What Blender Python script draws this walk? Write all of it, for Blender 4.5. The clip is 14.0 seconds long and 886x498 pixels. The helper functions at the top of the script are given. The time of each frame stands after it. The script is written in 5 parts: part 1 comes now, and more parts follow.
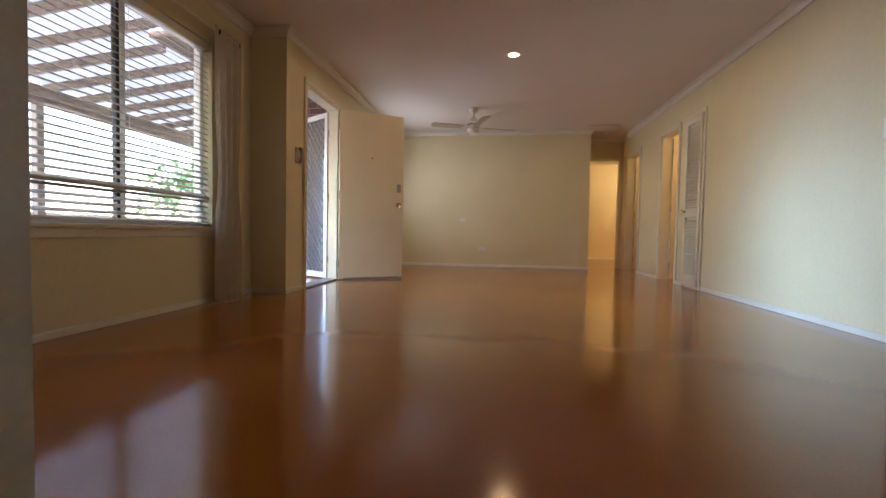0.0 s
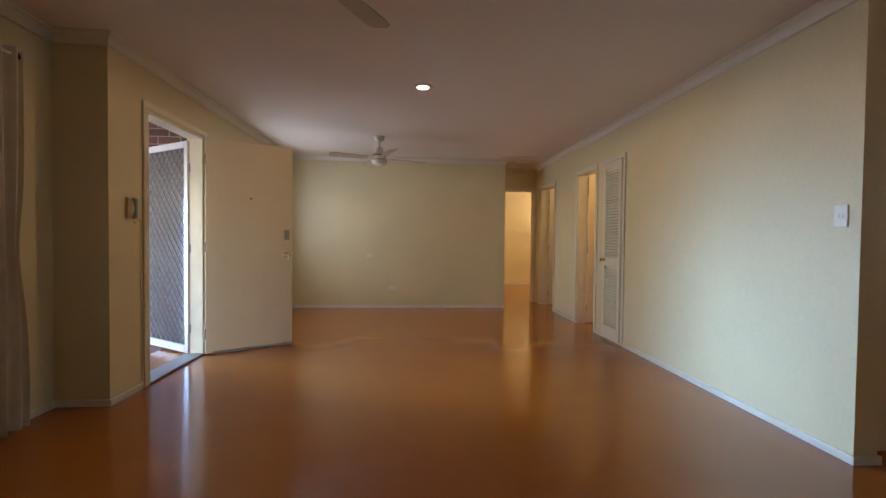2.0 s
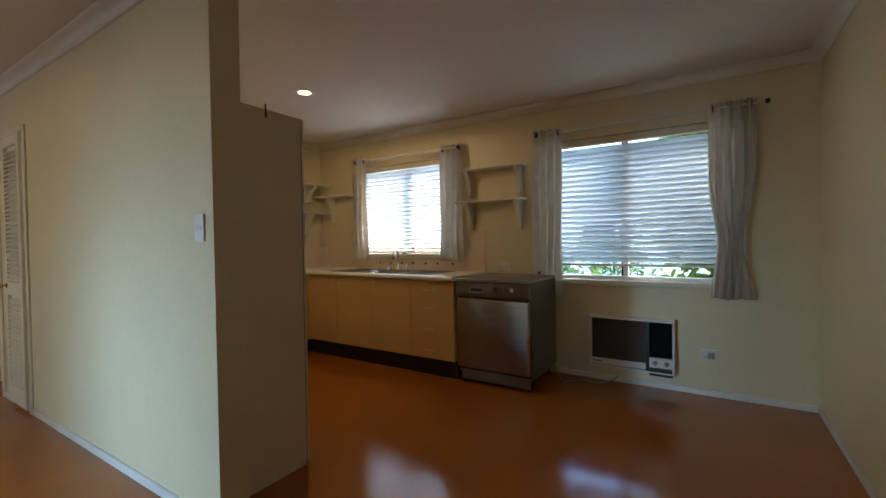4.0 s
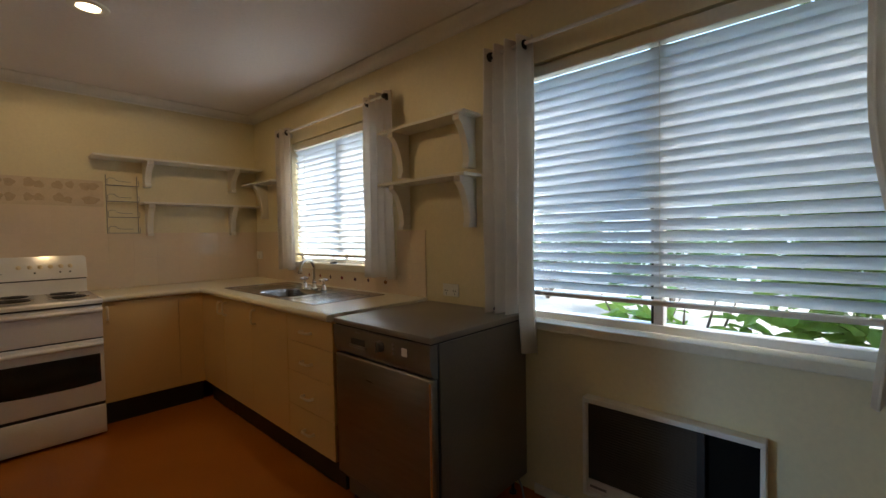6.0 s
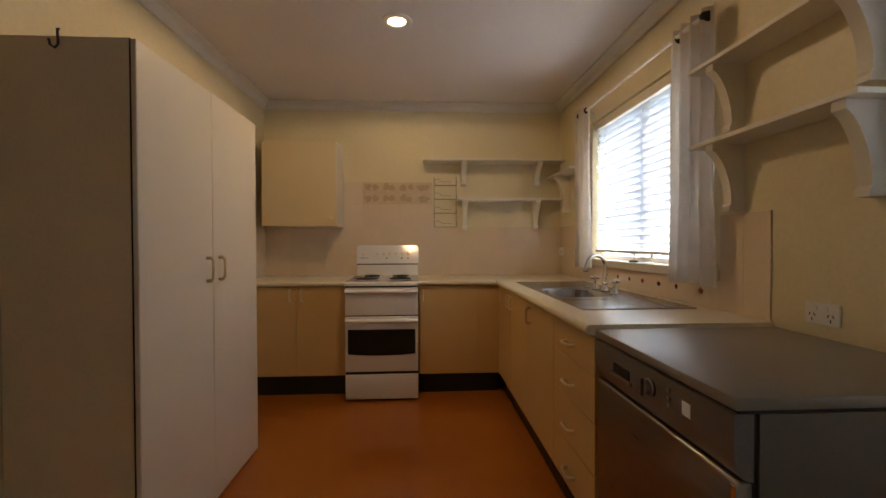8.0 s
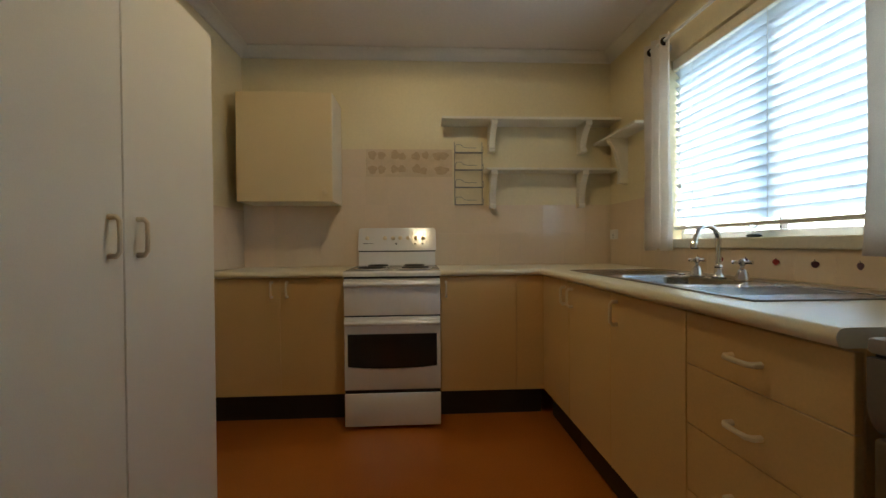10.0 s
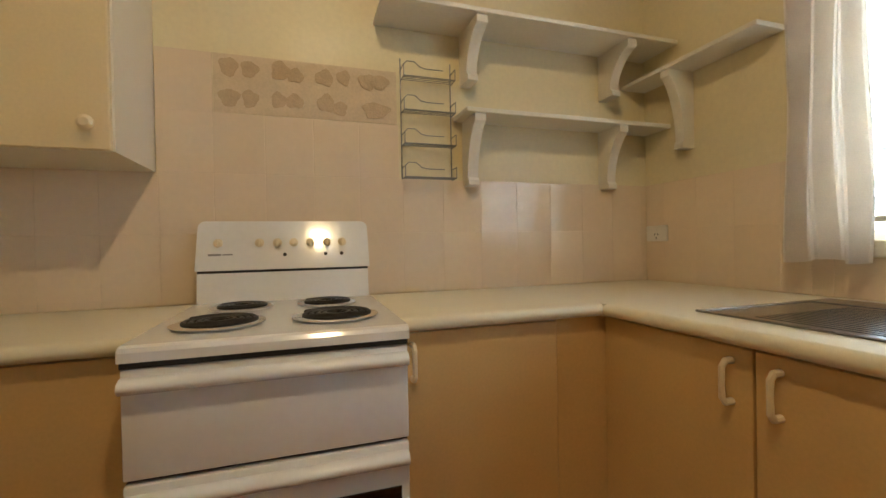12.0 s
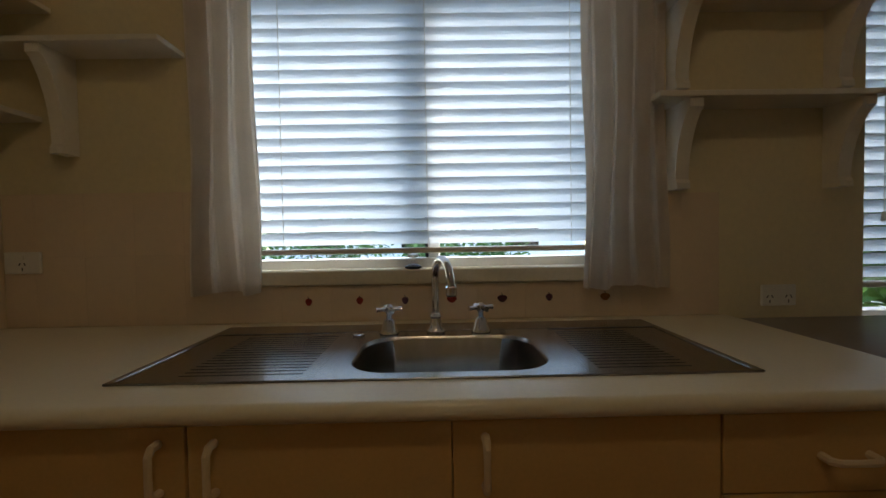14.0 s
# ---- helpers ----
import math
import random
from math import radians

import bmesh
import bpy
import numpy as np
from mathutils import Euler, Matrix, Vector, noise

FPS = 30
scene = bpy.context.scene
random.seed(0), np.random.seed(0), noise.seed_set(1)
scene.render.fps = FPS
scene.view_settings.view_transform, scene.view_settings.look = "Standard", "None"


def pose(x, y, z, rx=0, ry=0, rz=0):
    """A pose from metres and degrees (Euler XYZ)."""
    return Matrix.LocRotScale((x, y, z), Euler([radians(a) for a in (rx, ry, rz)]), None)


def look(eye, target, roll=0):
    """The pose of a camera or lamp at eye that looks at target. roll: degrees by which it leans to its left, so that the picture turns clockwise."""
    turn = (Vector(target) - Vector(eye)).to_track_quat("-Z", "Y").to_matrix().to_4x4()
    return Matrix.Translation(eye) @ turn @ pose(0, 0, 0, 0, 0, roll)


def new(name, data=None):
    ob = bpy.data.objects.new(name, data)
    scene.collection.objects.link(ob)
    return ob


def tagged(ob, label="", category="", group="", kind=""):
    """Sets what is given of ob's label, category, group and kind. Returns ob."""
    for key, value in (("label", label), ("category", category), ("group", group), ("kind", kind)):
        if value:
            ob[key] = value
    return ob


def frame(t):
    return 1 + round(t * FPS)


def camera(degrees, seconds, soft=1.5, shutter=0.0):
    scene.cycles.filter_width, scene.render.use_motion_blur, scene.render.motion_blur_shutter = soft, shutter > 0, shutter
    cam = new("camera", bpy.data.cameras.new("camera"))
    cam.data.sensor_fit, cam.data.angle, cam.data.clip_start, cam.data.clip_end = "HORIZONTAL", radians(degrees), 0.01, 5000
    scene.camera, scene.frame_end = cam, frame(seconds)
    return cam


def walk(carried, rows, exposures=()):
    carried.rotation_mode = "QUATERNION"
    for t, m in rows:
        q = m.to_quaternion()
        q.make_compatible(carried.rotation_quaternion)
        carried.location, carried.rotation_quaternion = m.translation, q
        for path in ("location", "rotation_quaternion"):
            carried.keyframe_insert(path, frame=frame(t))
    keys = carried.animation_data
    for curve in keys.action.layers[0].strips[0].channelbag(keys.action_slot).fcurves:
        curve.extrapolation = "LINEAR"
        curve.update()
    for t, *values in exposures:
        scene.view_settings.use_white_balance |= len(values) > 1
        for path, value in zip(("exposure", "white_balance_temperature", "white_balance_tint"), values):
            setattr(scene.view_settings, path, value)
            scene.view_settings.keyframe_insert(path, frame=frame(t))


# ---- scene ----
cam = camera(92.7, 14.0)
PATH = [
    (0.0, (-0.069, -0.087, 0.584), (-0.33, 1.895, 0.511), 1.1),
    (0.5, (-0.147, 0.184, 0.719), (-0.361, 2.172, 0.658), 1.3),
    (1.0, (-0.141, 0.338, 0.824), (-0.197, 2.337, 0.779), 0.7),
    (1.5, (-0.091, 0.461, 1.059), (-0.069, 2.461, 1.018), 0.9),
    (2.0, (-0.046, 0.678, 1.114), (0.1, 2.672, 1.067), 0.6),
    (2.5, (0.024, 0.862, 1.199), (0.492, 2.806, 1.162), 0.3),
    (3.0, (0.377, 0.882, 1.22), (1.323, 2.644, 1.192), -0.1),
    (3.5, (0.789, 0.881, 1.19), (2.289, 2.203, 1.151), -0.5),
    (3.7, (0.952, 0.896, 1.184), (2.643, 1.964, 1.144), -0.8),
    (5.8, (3.01, 0.964, 1.254), (4.556, 2.231, 1.181), -0.9),
    (6.0, (3.166, 0.983, 1.248), (4.626, 2.348, 1.183), -1.0),
    (6.5, (3.482, 1.031, 1.208), (4.595, 2.693, 1.159), -0.8),
    (7.0, (3.668, 1.207, 1.222), (4.389, 3.072, 1.173), -0.3),
    (7.5, (3.673, 1.284, 1.233), (4.028, 3.252, 1.198), -0.3),
    (8.0, (3.662, 1.309, 1.166), (3.767, 3.306, 1.138), -0.2),
    (8.2, (3.638, 1.31, 1.138), (3.747, 3.307, 1.111), -0.2),
    (10.5, (3.464, 2.473, 1.024), (3.574, 4.47, 1.004), -0.5),
    (11.0, (3.366, 2.913, 1.027), (3.471, 4.91, 0.996), -0.3),
    (11.5, (3.317, 3.275, 1.058), (3.457, 5.27, 1.034), -0.3),
    (12.0, (3.431, 3.52, 1.057), (4.05, 5.422, 1.038), -1.1),
    (12.5, (3.58, 3.71, 1.074), (4.82, 5.28, 1.039), -1.2),
    (13.0, (3.59, 3.788, 1.126), (5.392, 4.653, 1.059), -1.5),
    (13.5, (3.582, 3.766, 1.142), (5.565, 4.022, 1.077), -1.1),
    (14.0, (3.549, 3.684, 1.154), (5.548, 3.659, 1.091), -1.0),
]
EXPOSURES = [(0.0, 3.88, 6850, 20), (0.5, 3.53, 6700, 14), (1.0, 3.52, 6800, 17), (1.5, 3.62, 6800, 20), (2.0, 3.72, 6600, 18), (2.5, 3.68, 6350, 11), (3.0, 3.53, 5750, 3), (3.5, 3.46, 6150, 7),
             (5.8, 3.08, 6900, 11), (6.5, 3.05, 6550, 8), (7.0, 3.22, 6250, 7), (7.5, 3.54, 6900, 16), (8.2, 3.54, 6850, 16), (10.5, 3.45, 5850, -2), (11.0, 3.82, 6200, 4), (12.0, 4.22, 6150, 4),
             (12.5, 3.60, 5850, 0), (13.0, 2.44, 5650, -3), (13.5, 2.10, 6200, 4), (14.0, 2.12, 6350, 8)]
walk(cam, [(t, look(eye, target, roll)) for t, eye, target, roll in PATH], EXPOSURES)

# ---- world, sun and large lights ----
world = bpy.data.worlds.new("sky")
scene.world = world
world.use_nodes = True
wn, wl = world.node_tree.nodes, world.node_tree.links
sky = wn.new("ShaderNodeTexSky")
sky.sky_type, sky.sun_disc = "NISHITA", False
sky.sun_elevation, sky.sun_rotation = radians(48), radians(200)
sky.air_density, sky.dust_density, sky.ozone_density = 1.3, 0.4, 5.0
wn["Background"].inputs["Strength"].default_value = 0.15
wl.new(sky.outputs["Color"], wn["Background"].inputs["Color"])

sun_data = bpy.data.lights.new("sun", "SUN")
sun_data.energy, sun_data.angle, sun_data.color = 3.0, radians(40), (1.0, 0.98, 0.95)
sun = new("sun", sun_data)
sun.matrix_world = look((0, 0, 20), (-3.0, 8.0, 11.0))


def area_lamp(name, eye, target, width, height, watts, color):
    data = bpy.data.lights.new(name, "AREA")
    data.shape, data.size, data.size_y, data.energy, data.color = "RECTANGLE", width, height, watts, color
    ob = new(name, data)
    ob.matrix_world = look(eye, target)
    return ob


DAY = (0.72, 0.86, 1.0)
XL_OUT = -2.10
# added narrow blue lamp, hidden outside the doorway, puts daylight on the partition
area_lamp("door_light", (-2.72, 4.78, 0.85), (2.10, 3.35, 0.30), 0.30, 1.3, 0.9, (0.34, 0.62, 1.0)).data.spread = radians(36)
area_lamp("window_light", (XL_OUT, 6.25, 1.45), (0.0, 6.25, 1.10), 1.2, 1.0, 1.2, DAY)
WARM = (1.0, 0.70, 0.37)


def bulb(name, x, y, z, watts, radius, color, cone=None):
    data = bpy.data.lights.new(name, "SPOT" if cone else "POINT")
    data.energy, data.color, data.shadow_soft_size = watts, color, radius
    if cone:
        data.spot_size, data.spot_blend = radians(cone), 0.15
    ob = new(name, data)
    ob.location = (x, y, z)
    return ob


bulb("downlight_bulb", 0.035, 4.29, 2.385, 2.1, 0.05, WARM, 178)
bulb("downlight_bulb", 3.535, 3.68, 2.385, 2.2, 0.05, WARM, 178)
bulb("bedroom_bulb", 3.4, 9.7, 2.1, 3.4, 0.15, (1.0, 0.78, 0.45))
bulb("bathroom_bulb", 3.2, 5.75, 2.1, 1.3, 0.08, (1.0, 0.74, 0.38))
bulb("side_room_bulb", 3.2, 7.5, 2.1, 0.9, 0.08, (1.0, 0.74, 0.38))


# ---- materials ----
def mat(name, color, rough=0.5, metal=0.0, vary=0.08, scale=6.0, fine=90.0, bump=0.02, coat=0.0, stain=None, spec=0.5,
        stretch=(1, 1, 1), tone=0.0, distance=0.01):
    """Paint, wood, metal or stone: two scales of noise in the colour, fine relief, uneven gloss."""
    m = bpy.data.materials.new(name)
    m.use_nodes = True
    n, l = m.node_tree.nodes, m.node_tree.links
    b = n["Principled BSDF"]
    b.inputs["Metallic"].default_value = metal
    b.inputs["Coat Weight"].default_value = coat
    b.inputs["Coat Roughness"].default_value = 0.12
    b.inputs["Specular IOR Level"].default_value = spec
    co = n.new("ShaderNodeTexCoord")
    mp = n.new("ShaderNodeMapping")
    mp.inputs["Scale"].default_value = stretch
    l.new(co.outputs["Object"], mp.inputs["Vector"])
    big, small = n.new("ShaderNodeTexNoise"), n.new("ShaderNodeTexNoise")
    big.inputs["Scale"].default_value, big.inputs["Detail"].default_value = scale, 5
    small.inputs["Scale"].default_value, small.inputs["Detail"].default_value = fine, 3
    l.new(mp.outputs["Vector"], big.inputs["Vector"])
    l.new(mp.outputs["Vector"], small.inputs["Vector"])
    mix = n.new("ShaderNodeMath")
    mix.operation = "MULTIPLY_ADD"
    mix.inputs[1].default_value = 0.45
    l.new(small.outputs["Fac"], mix.inputs[0])
    half = n.new("ShaderNodeMath")
    half.operation = "MULTIPLY"
    half.inputs[1].default_value = 0.55
    l.new(big.outputs["Fac"], half.inputs[0])
    l.new(half.outputs[0], mix.inputs[2])
    ramp = n.new("ShaderNodeValToRGB")
    dark = stain or tuple(c * (1 - 2.2 * vary) for c in color)
    ramp.color_ramp.elements[0].position, ramp.color_ramp.elements[1].position = 0.32, 0.68
    ramp.color_ramp.elements[0].color = (*dark, 1)
    ramp.color_ramp.elements[1].color = (*[min(1, c * (1 + vary)) for c in color], 1)
    l.new(mix.outputs[0], ramp.inputs["Fac"])
    out = ramp.outputs["Color"]
    if tone:
        info, val, hsv = n.new("ShaderNodeObjectInfo"), n.new("ShaderNodeMapRange"), n.new("ShaderNodeHueSaturation")
        val.inputs["To Min"].default_value, val.inputs["To Max"].default_value = 1 - tone, 1 + tone
        l.new(info.outputs["Random"], val.inputs["Value"])
        l.new(val.outputs["Result"], hsv.inputs["Value"])
        l.new(out, hsv.inputs["Color"])
        out = hsv.outputs["Color"]
    l.new(out, b.inputs["Base Color"])
    rr = n.new("ShaderNodeMapRange")
    rr.inputs["To Min"].default_value, rr.inputs["To Max"].default_value = max(0.02, rough - 0.07), min(1, rough + 0.07)
    l.new(big.outputs["Fac"], rr.inputs["Value"])
    l.new(rr.outputs["Result"], b.inputs["Roughness"])
    if bump:
        bp = n.new("ShaderNodeBump")
        bp.inputs["Strength"].default_value, bp.inputs["Distance"].default_value = bump, distance
        l.new(mix.outputs[0], bp.inputs["Height"])
        l.new(bp.outputs["Normal"], b.inputs["Normal"])
    return m


def cloth(name, color, through_amount):
    m = mat(name, color, 0.9, vary=0.06, scale=9, fine=300, bump=0.15, distance=0.002)
    n, l = m.node_tree.nodes, m.node_tree.links
    tr, mx = n.new("ShaderNodeBsdfTranslucent"), n.new("ShaderNodeMixShader")
    tr.inputs["Color"].default_value = (*color, 1)
    mx.inputs[0].default_value = through_amount
    l.new(n["Principled BSDF"].outputs[0], mx.inputs[1])
    l.new(tr.outputs[0], mx.inputs[2])
    l.new(mx.outputs[0], n["Material Output"].inputs["Surface"])
    return m


def glow(name, color, strength):
    m = bpy.data.materials.new(name)
    m.use_nodes = True
    b = m.node_tree.nodes["Principled BSDF"]
    b.inputs["Base Color"].default_value = (*color, 1)
    b.inputs["Emission Color"].default_value = (*color, 1)
    b.inputs["Emission Strength"].default_value = strength
    return m


def glass(name, tint=(1, 1, 1), rough=0.0):
    m = bpy.data.materials.new(name)
    m.use_nodes = True
    n, l = m.node_tree.nodes, m.node_tree.links
    b = n["Principled BSDF"]
    b.inputs["Base Color"].default_value = (*tint, 1)
    b.inputs["Roughness"].default_value = rough
    b.inputs["Transmission Weight"].default_value = 1.0
    b.inputs["IOR"].default_value = 1.45
    return m


M_WALL = mat("cream_wall_paint", (0.745, 0.652, 0.418), 0.42, vary=0.035, scale=1.6, fine=60, bump=0.05, distance=0.004)
M_CEIL = mat("ceiling_paint", (0.76, 0.70, 0.645), 0.75, vary=0.03, scale=1.2, fine=50, bump=0.03)
M_CORNICE = mat("cornice_paint", (0.74, 0.70, 0.62), 0.55, vary=0.03, scale=3, fine=60, bump=0.02)
M_TRIM = mat("cream_gloss_trim", (0.78, 0.73, 0.58), 0.32, vary=0.04, scale=5, fine=80, bump=0.02)
M_SKIRT = mat("white_skirting_paint", (0.76, 0.73, 0.64), 0.4, vary=0.05, scale=4, fine=80, bump=0.02)
M_DOOR = mat("cream_door_paint", (0.76, 0.65, 0.46), 0.18, vary=0.03, scale=2.5, fine=70, bump=0.015)
M_FLOOR = mat("amber_sealed_floor", (0.42, 0.128, 0.016), 0.13, vary=0.10, scale=1.3, fine=140, bump=0.035, coat=0.3,
              stain=(0.33, 0.094, 0.011), distance=0.004)
M_WHITE = mat("white_enamel", (0.80, 0.78, 0.74), 0.13, vary=0.02, scale=4, fine=60, bump=0.0, coat=0.3)
M_SHELF = mat("white_shelf_paint", (0.75, 0.705, 0.60), 0.4, vary=0.03, scale=5, fine=70, bump=0.03)
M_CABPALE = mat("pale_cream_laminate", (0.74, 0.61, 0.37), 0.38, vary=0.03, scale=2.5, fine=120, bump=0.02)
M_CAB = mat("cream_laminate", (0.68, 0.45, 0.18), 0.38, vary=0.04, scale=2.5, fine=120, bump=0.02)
M_CABW = mat("off_white_laminate", (0.76, 0.70, 0.57), 0.40, vary=0.03, scale=3, fine=260, bump=0.06)
M_CABSIDE = mat("beige_side_panel", (0.75, 0.63, 0.43), 0.45, vary=0.04, scale=2, fine=90, bump=0.02)
M_HANDLE = mat("cream_plastic", (0.75, 0.63, 0.42), 0.35, vary=0.02, bump=0.0)
M_TOP = mat("cream_worktop_laminate", (0.80, 0.73, 0.54), 0.34, vary=0.025, scale=3, fine=120, bump=0.0)
M_BLACK = mat("black_kickboard", (0.012, 0.012, 0.013), 0.4, vary=0.1, bump=0.02)
M_TILE = mat("cream_pink_tile", (0.76, 0.62, 0.455), 0.09, vary=0.02, scale=5, fine=60, bump=0.012, tone=0.02, distance=0.003)
M_GROUT = mat("grout", (0.75, 0.61, 0.45), 0.85, vary=0.1, scale=20, fine=200, bump=0.1)
M_GLUE = mat("bare_plaster", (0.66, 0.53, 0.36), 0.8, vary=0.06, scale=14, fine=120, bump=0.15)
M_DAB = mat("old_tile_adhesive", (0.54, 0.40, 0.25), 0.85, vary=0.08, scale=30, fine=200, bump=0.3)
M_STEEL = mat("brushed_steel", (0.29, 0.265, 0.24), 0.30, 1.0, vary=0.08, scale=4, fine=160, bump=0.02, stretch=(1, 1, 12))
M_LID = mat("grey_worktop_metal", (0.27, 0.235, 0.19), 0.36, 0.3, vary=0.05, scale=3, fine=180, bump=0.03)
M_DARKSTEEL = mat("grey_metallic_panel", (0.21, 0.185, 0.16), 0.40, 0.45, vary=0.06, scale=3, fine=140, bump=0.02)
M_SINK = mat("stainless_sink", (0.38, 0.37, 0.355), 0.24, 1.0, vary=0.10, scale=7, fine=220, bump=0.03, stretch=(1, 6, 1))
M_CHROME = mat("chrome", (0.75, 0.75, 0.76), 0.10, 1.0, vary=0.03, bump=0.0)
M_BRASS = mat("brass", (0.60, 0.42, 0.16), 0.25, 1.0, vary=0.1, bump=0.0)
M_IRON = mat("black_iron", (0.02, 0.02, 0.022), 0.5, 0.2, vary=0.1, bump=0.05)
M_GLASSBLACK = mat("black_oven_glass", (0.006, 0.006, 0.006), 0.08, vary=0.05, bump=0.0)
M_VOID = mat("matt_black_recess", (0.008, 0.008, 0.008), 0.85, vary=0.1, bump=0.0, spec=0.1)
M_GRILLE = mat("dark_brown_grille", (0.060, 0.047, 0.034), 0.72, vary=0.1, bump=0.05)
M_PLASTIC = mat("white_switch_plastic", (0.78, 0.76, 0.70), 0.3, vary=0.02, bump=0.0)
M_GREY = mat("grey_plastic", (0.30, 0.29, 0.27), 0.45, vary=0.04, bump=0.0)
M_ALU = mat("white_aluminium", (0.80, 0.80, 0.80), 0.3, 0.0, vary=0.02, bump=0.0)
M_SCREEN = mat("screen_door_aluminium", (0.56, 0.55, 0.57), 0.35, 0.0, vary=0.03, bump=0.0)
M_ALUG = mat("grey_aluminium", (0.24, 0.24, 0.24), 0.35, 0.6, vary=0.04, bump=0.0)
M_MESH = mat("brown_grille_bar", (0.30, 0.26, 0.25), 0.45, 0.3, vary=0.05, bump=0.0)
M_FLY = mat("shade_dimmed_flyscreen", (0.05, 0.04, 0.045), 0.7, vary=0.05, bump=0.0)
fly = M_FLY.node_tree
clear, blend = fly.nodes.new("ShaderNodeBsdfTransparent"), fly.nodes.new("ShaderNodeMixShader")
# nearly opaque mix: the mesh's darkness stands in for the porch's shade
blend.inputs[0].default_value = 0.88
fly.links.new(clear.outputs[0], blend.inputs[1])
fly.links.new(fly.nodes["Principled BSDF"].outputs[0], blend.inputs[2])
fly.links.new(blend.outputs[0], fly.nodes["Material Output"].inputs["Surface"])
# cool tint and strong translucency put the daylight's blue glow into the slats
M_SLAT = cloth("daylight_tinted_slat", (0.78, 0.81, 0.83), 0.66)
M_SLATW = mat("pale_timber_slat", (0.60, 0.58, 0.54), 0.4, vary=0.04, scale=6, fine=80, bump=0.02)
M_CURTAIN = cloth("grey_white_curtain", (0.86, 0.79, 0.70), 0.18)
M_ROD = mat("white_curtain_rod", (0.74, 0.72, 0.67), 0.35, vary=0.02, bump=0.0)
M_DARK = mat("dark_bronze", (0.04, 0.035, 0.03), 0.35, 0.6, vary=0.05, bump=0.0)
M_FAN = mat("fan_enamel", (0.66, 0.62, 0.55), 0.4, vary=0.04, bump=0.0)
M_BLADE = mat("fan_blade_laminate", (0.50, 0.42, 0.32), 0.45, vary=0.08, scale=6, bump=0.02)
M_SHADE = mat("frosted_fan_glass", (0.74, 0.70, 0.62), 0.3, vary=0.02, bump=0.0)
M_LAMP = glow("lit_downlight", (1.0, 0.86, 0.60), 1.6)
M_BRICK = mat("red_brown_brick", (0.15, 0.065, 0.05), 0.85, vary=0.15, scale=20, fine=120, bump=0.3, tone=0.25)
M_MORTAR = mat("mortar", (0.36, 0.32, 0.29), 0.9, vary=0.1, scale=20, bump=0.2)
M_PAVE = mat("pink_paving", (0.24, 0.14, 0.115), 0.8, vary=0.12, scale=3, fine=60, bump=0.2)
M_GROUND = mat("pale_concrete_and_grass", (0.21, 0.21, 0.19), 0.9, vary=0.15, scale=0.4, fine=20, bump=0.2)
M_TIMBER = mat("weathered_timber", (0.20, 0.145, 0.11), 0.7, vary=0.15, scale=5, fine=60, bump=0.2, stretch=(1, 1, 8))
M_ROOF = cloth("translucent_roof_sheet", (0.50, 0.52, 0.54), 0.45)
M_LEAF = cloth("green_leaf", (0.05, 0.12, 0.03), 0.35)
M_LEAF2 = cloth("bright_leaf", (0.19, 0.31, 0.06), 0.5)
M_BARK = mat("bark", (0.16, 0.12, 0.09), 0.9, vary=0.2, scale=20, bump=0.4)
M_FRUIT = [mat("red_fruit_glaze", (0.28, 0.035, 0.03), 0.2, vary=0.2, scale=60, bump=0),
           mat("plum_fruit_glaze", (0.09, 0.035, 0.06), 0.2, vary=0.2, scale=60, bump=0),
           mat("amber_fruit_glaze", (0.36, 0.16, 0.05), 0.2, vary=0.2, scale=60, bump=0)]
M_INK = mat("grey_print", (0.22, 0.21, 0.20), 0.4, vary=0.02, bump=0.0)
M_CABLE = mat("grey_cable", (0.28, 0.27, 0.26), 0.5, vary=0.03, bump=0.0)
M_GLASS = glass("window_glass")


# ---- building helpers ----
def part(name, bm, material, parent=None, label="", smooth=False):
    me = bpy.data.meshes.new(name)
    bmesh.ops.recalc_face_normals(bm, faces=bm.faces)
    bm.to_mesh(me)
    bm.free()
    if smooth:
        for p in me.polygons:
            p.use_smooth = True
        me.set_sharp_from_angle(angle=radians(35))
    me.materials.append(material)
    ob = new(name, me)
    if parent:
        ob.parent = parent
    if label:
        ob["label"] = label
    return ob


def thing(name, label, category, x=0, y=0, z=0, rz=0, group=""):
    ob = new(name)
    ob.empty_display_size = 0.1
    ob.matrix_basis = pose(x, y, z, 0, 0, rz)
    return tagged(ob, label, category, group)


def box(x0, x1, y0, y1, z0, z1, bm=None, bevel=0.0, seg=2):
    own = bmesh.new()
    bmesh.ops.create_cube(own, size=1, matrix=Matrix.LocRotScale(((x0 + x1) / 2, (y0 + y1) / 2, (z0 + z1) / 2), None,
                                                                  (abs(x1 - x0), abs(y1 - y0), abs(z1 - z0))))
    if bevel:
        bmesh.ops.bevel(own, geom=own.edges[:], offset=bevel, segments=seg, profile=0.5, affect="EDGES")
    if bm is None:
        return own
    return merge(bm, own)


def merge(bm, other, m=None):
    if m is not None:
        bmesh.ops.transform(other, matrix=m, verts=other.verts)
    made = {v: bm.verts.new(v.co) for v in other.verts}
    for f in other.faces:
        bm.faces.new([made[v] for v in f.verts])
    other.free()
    return bm


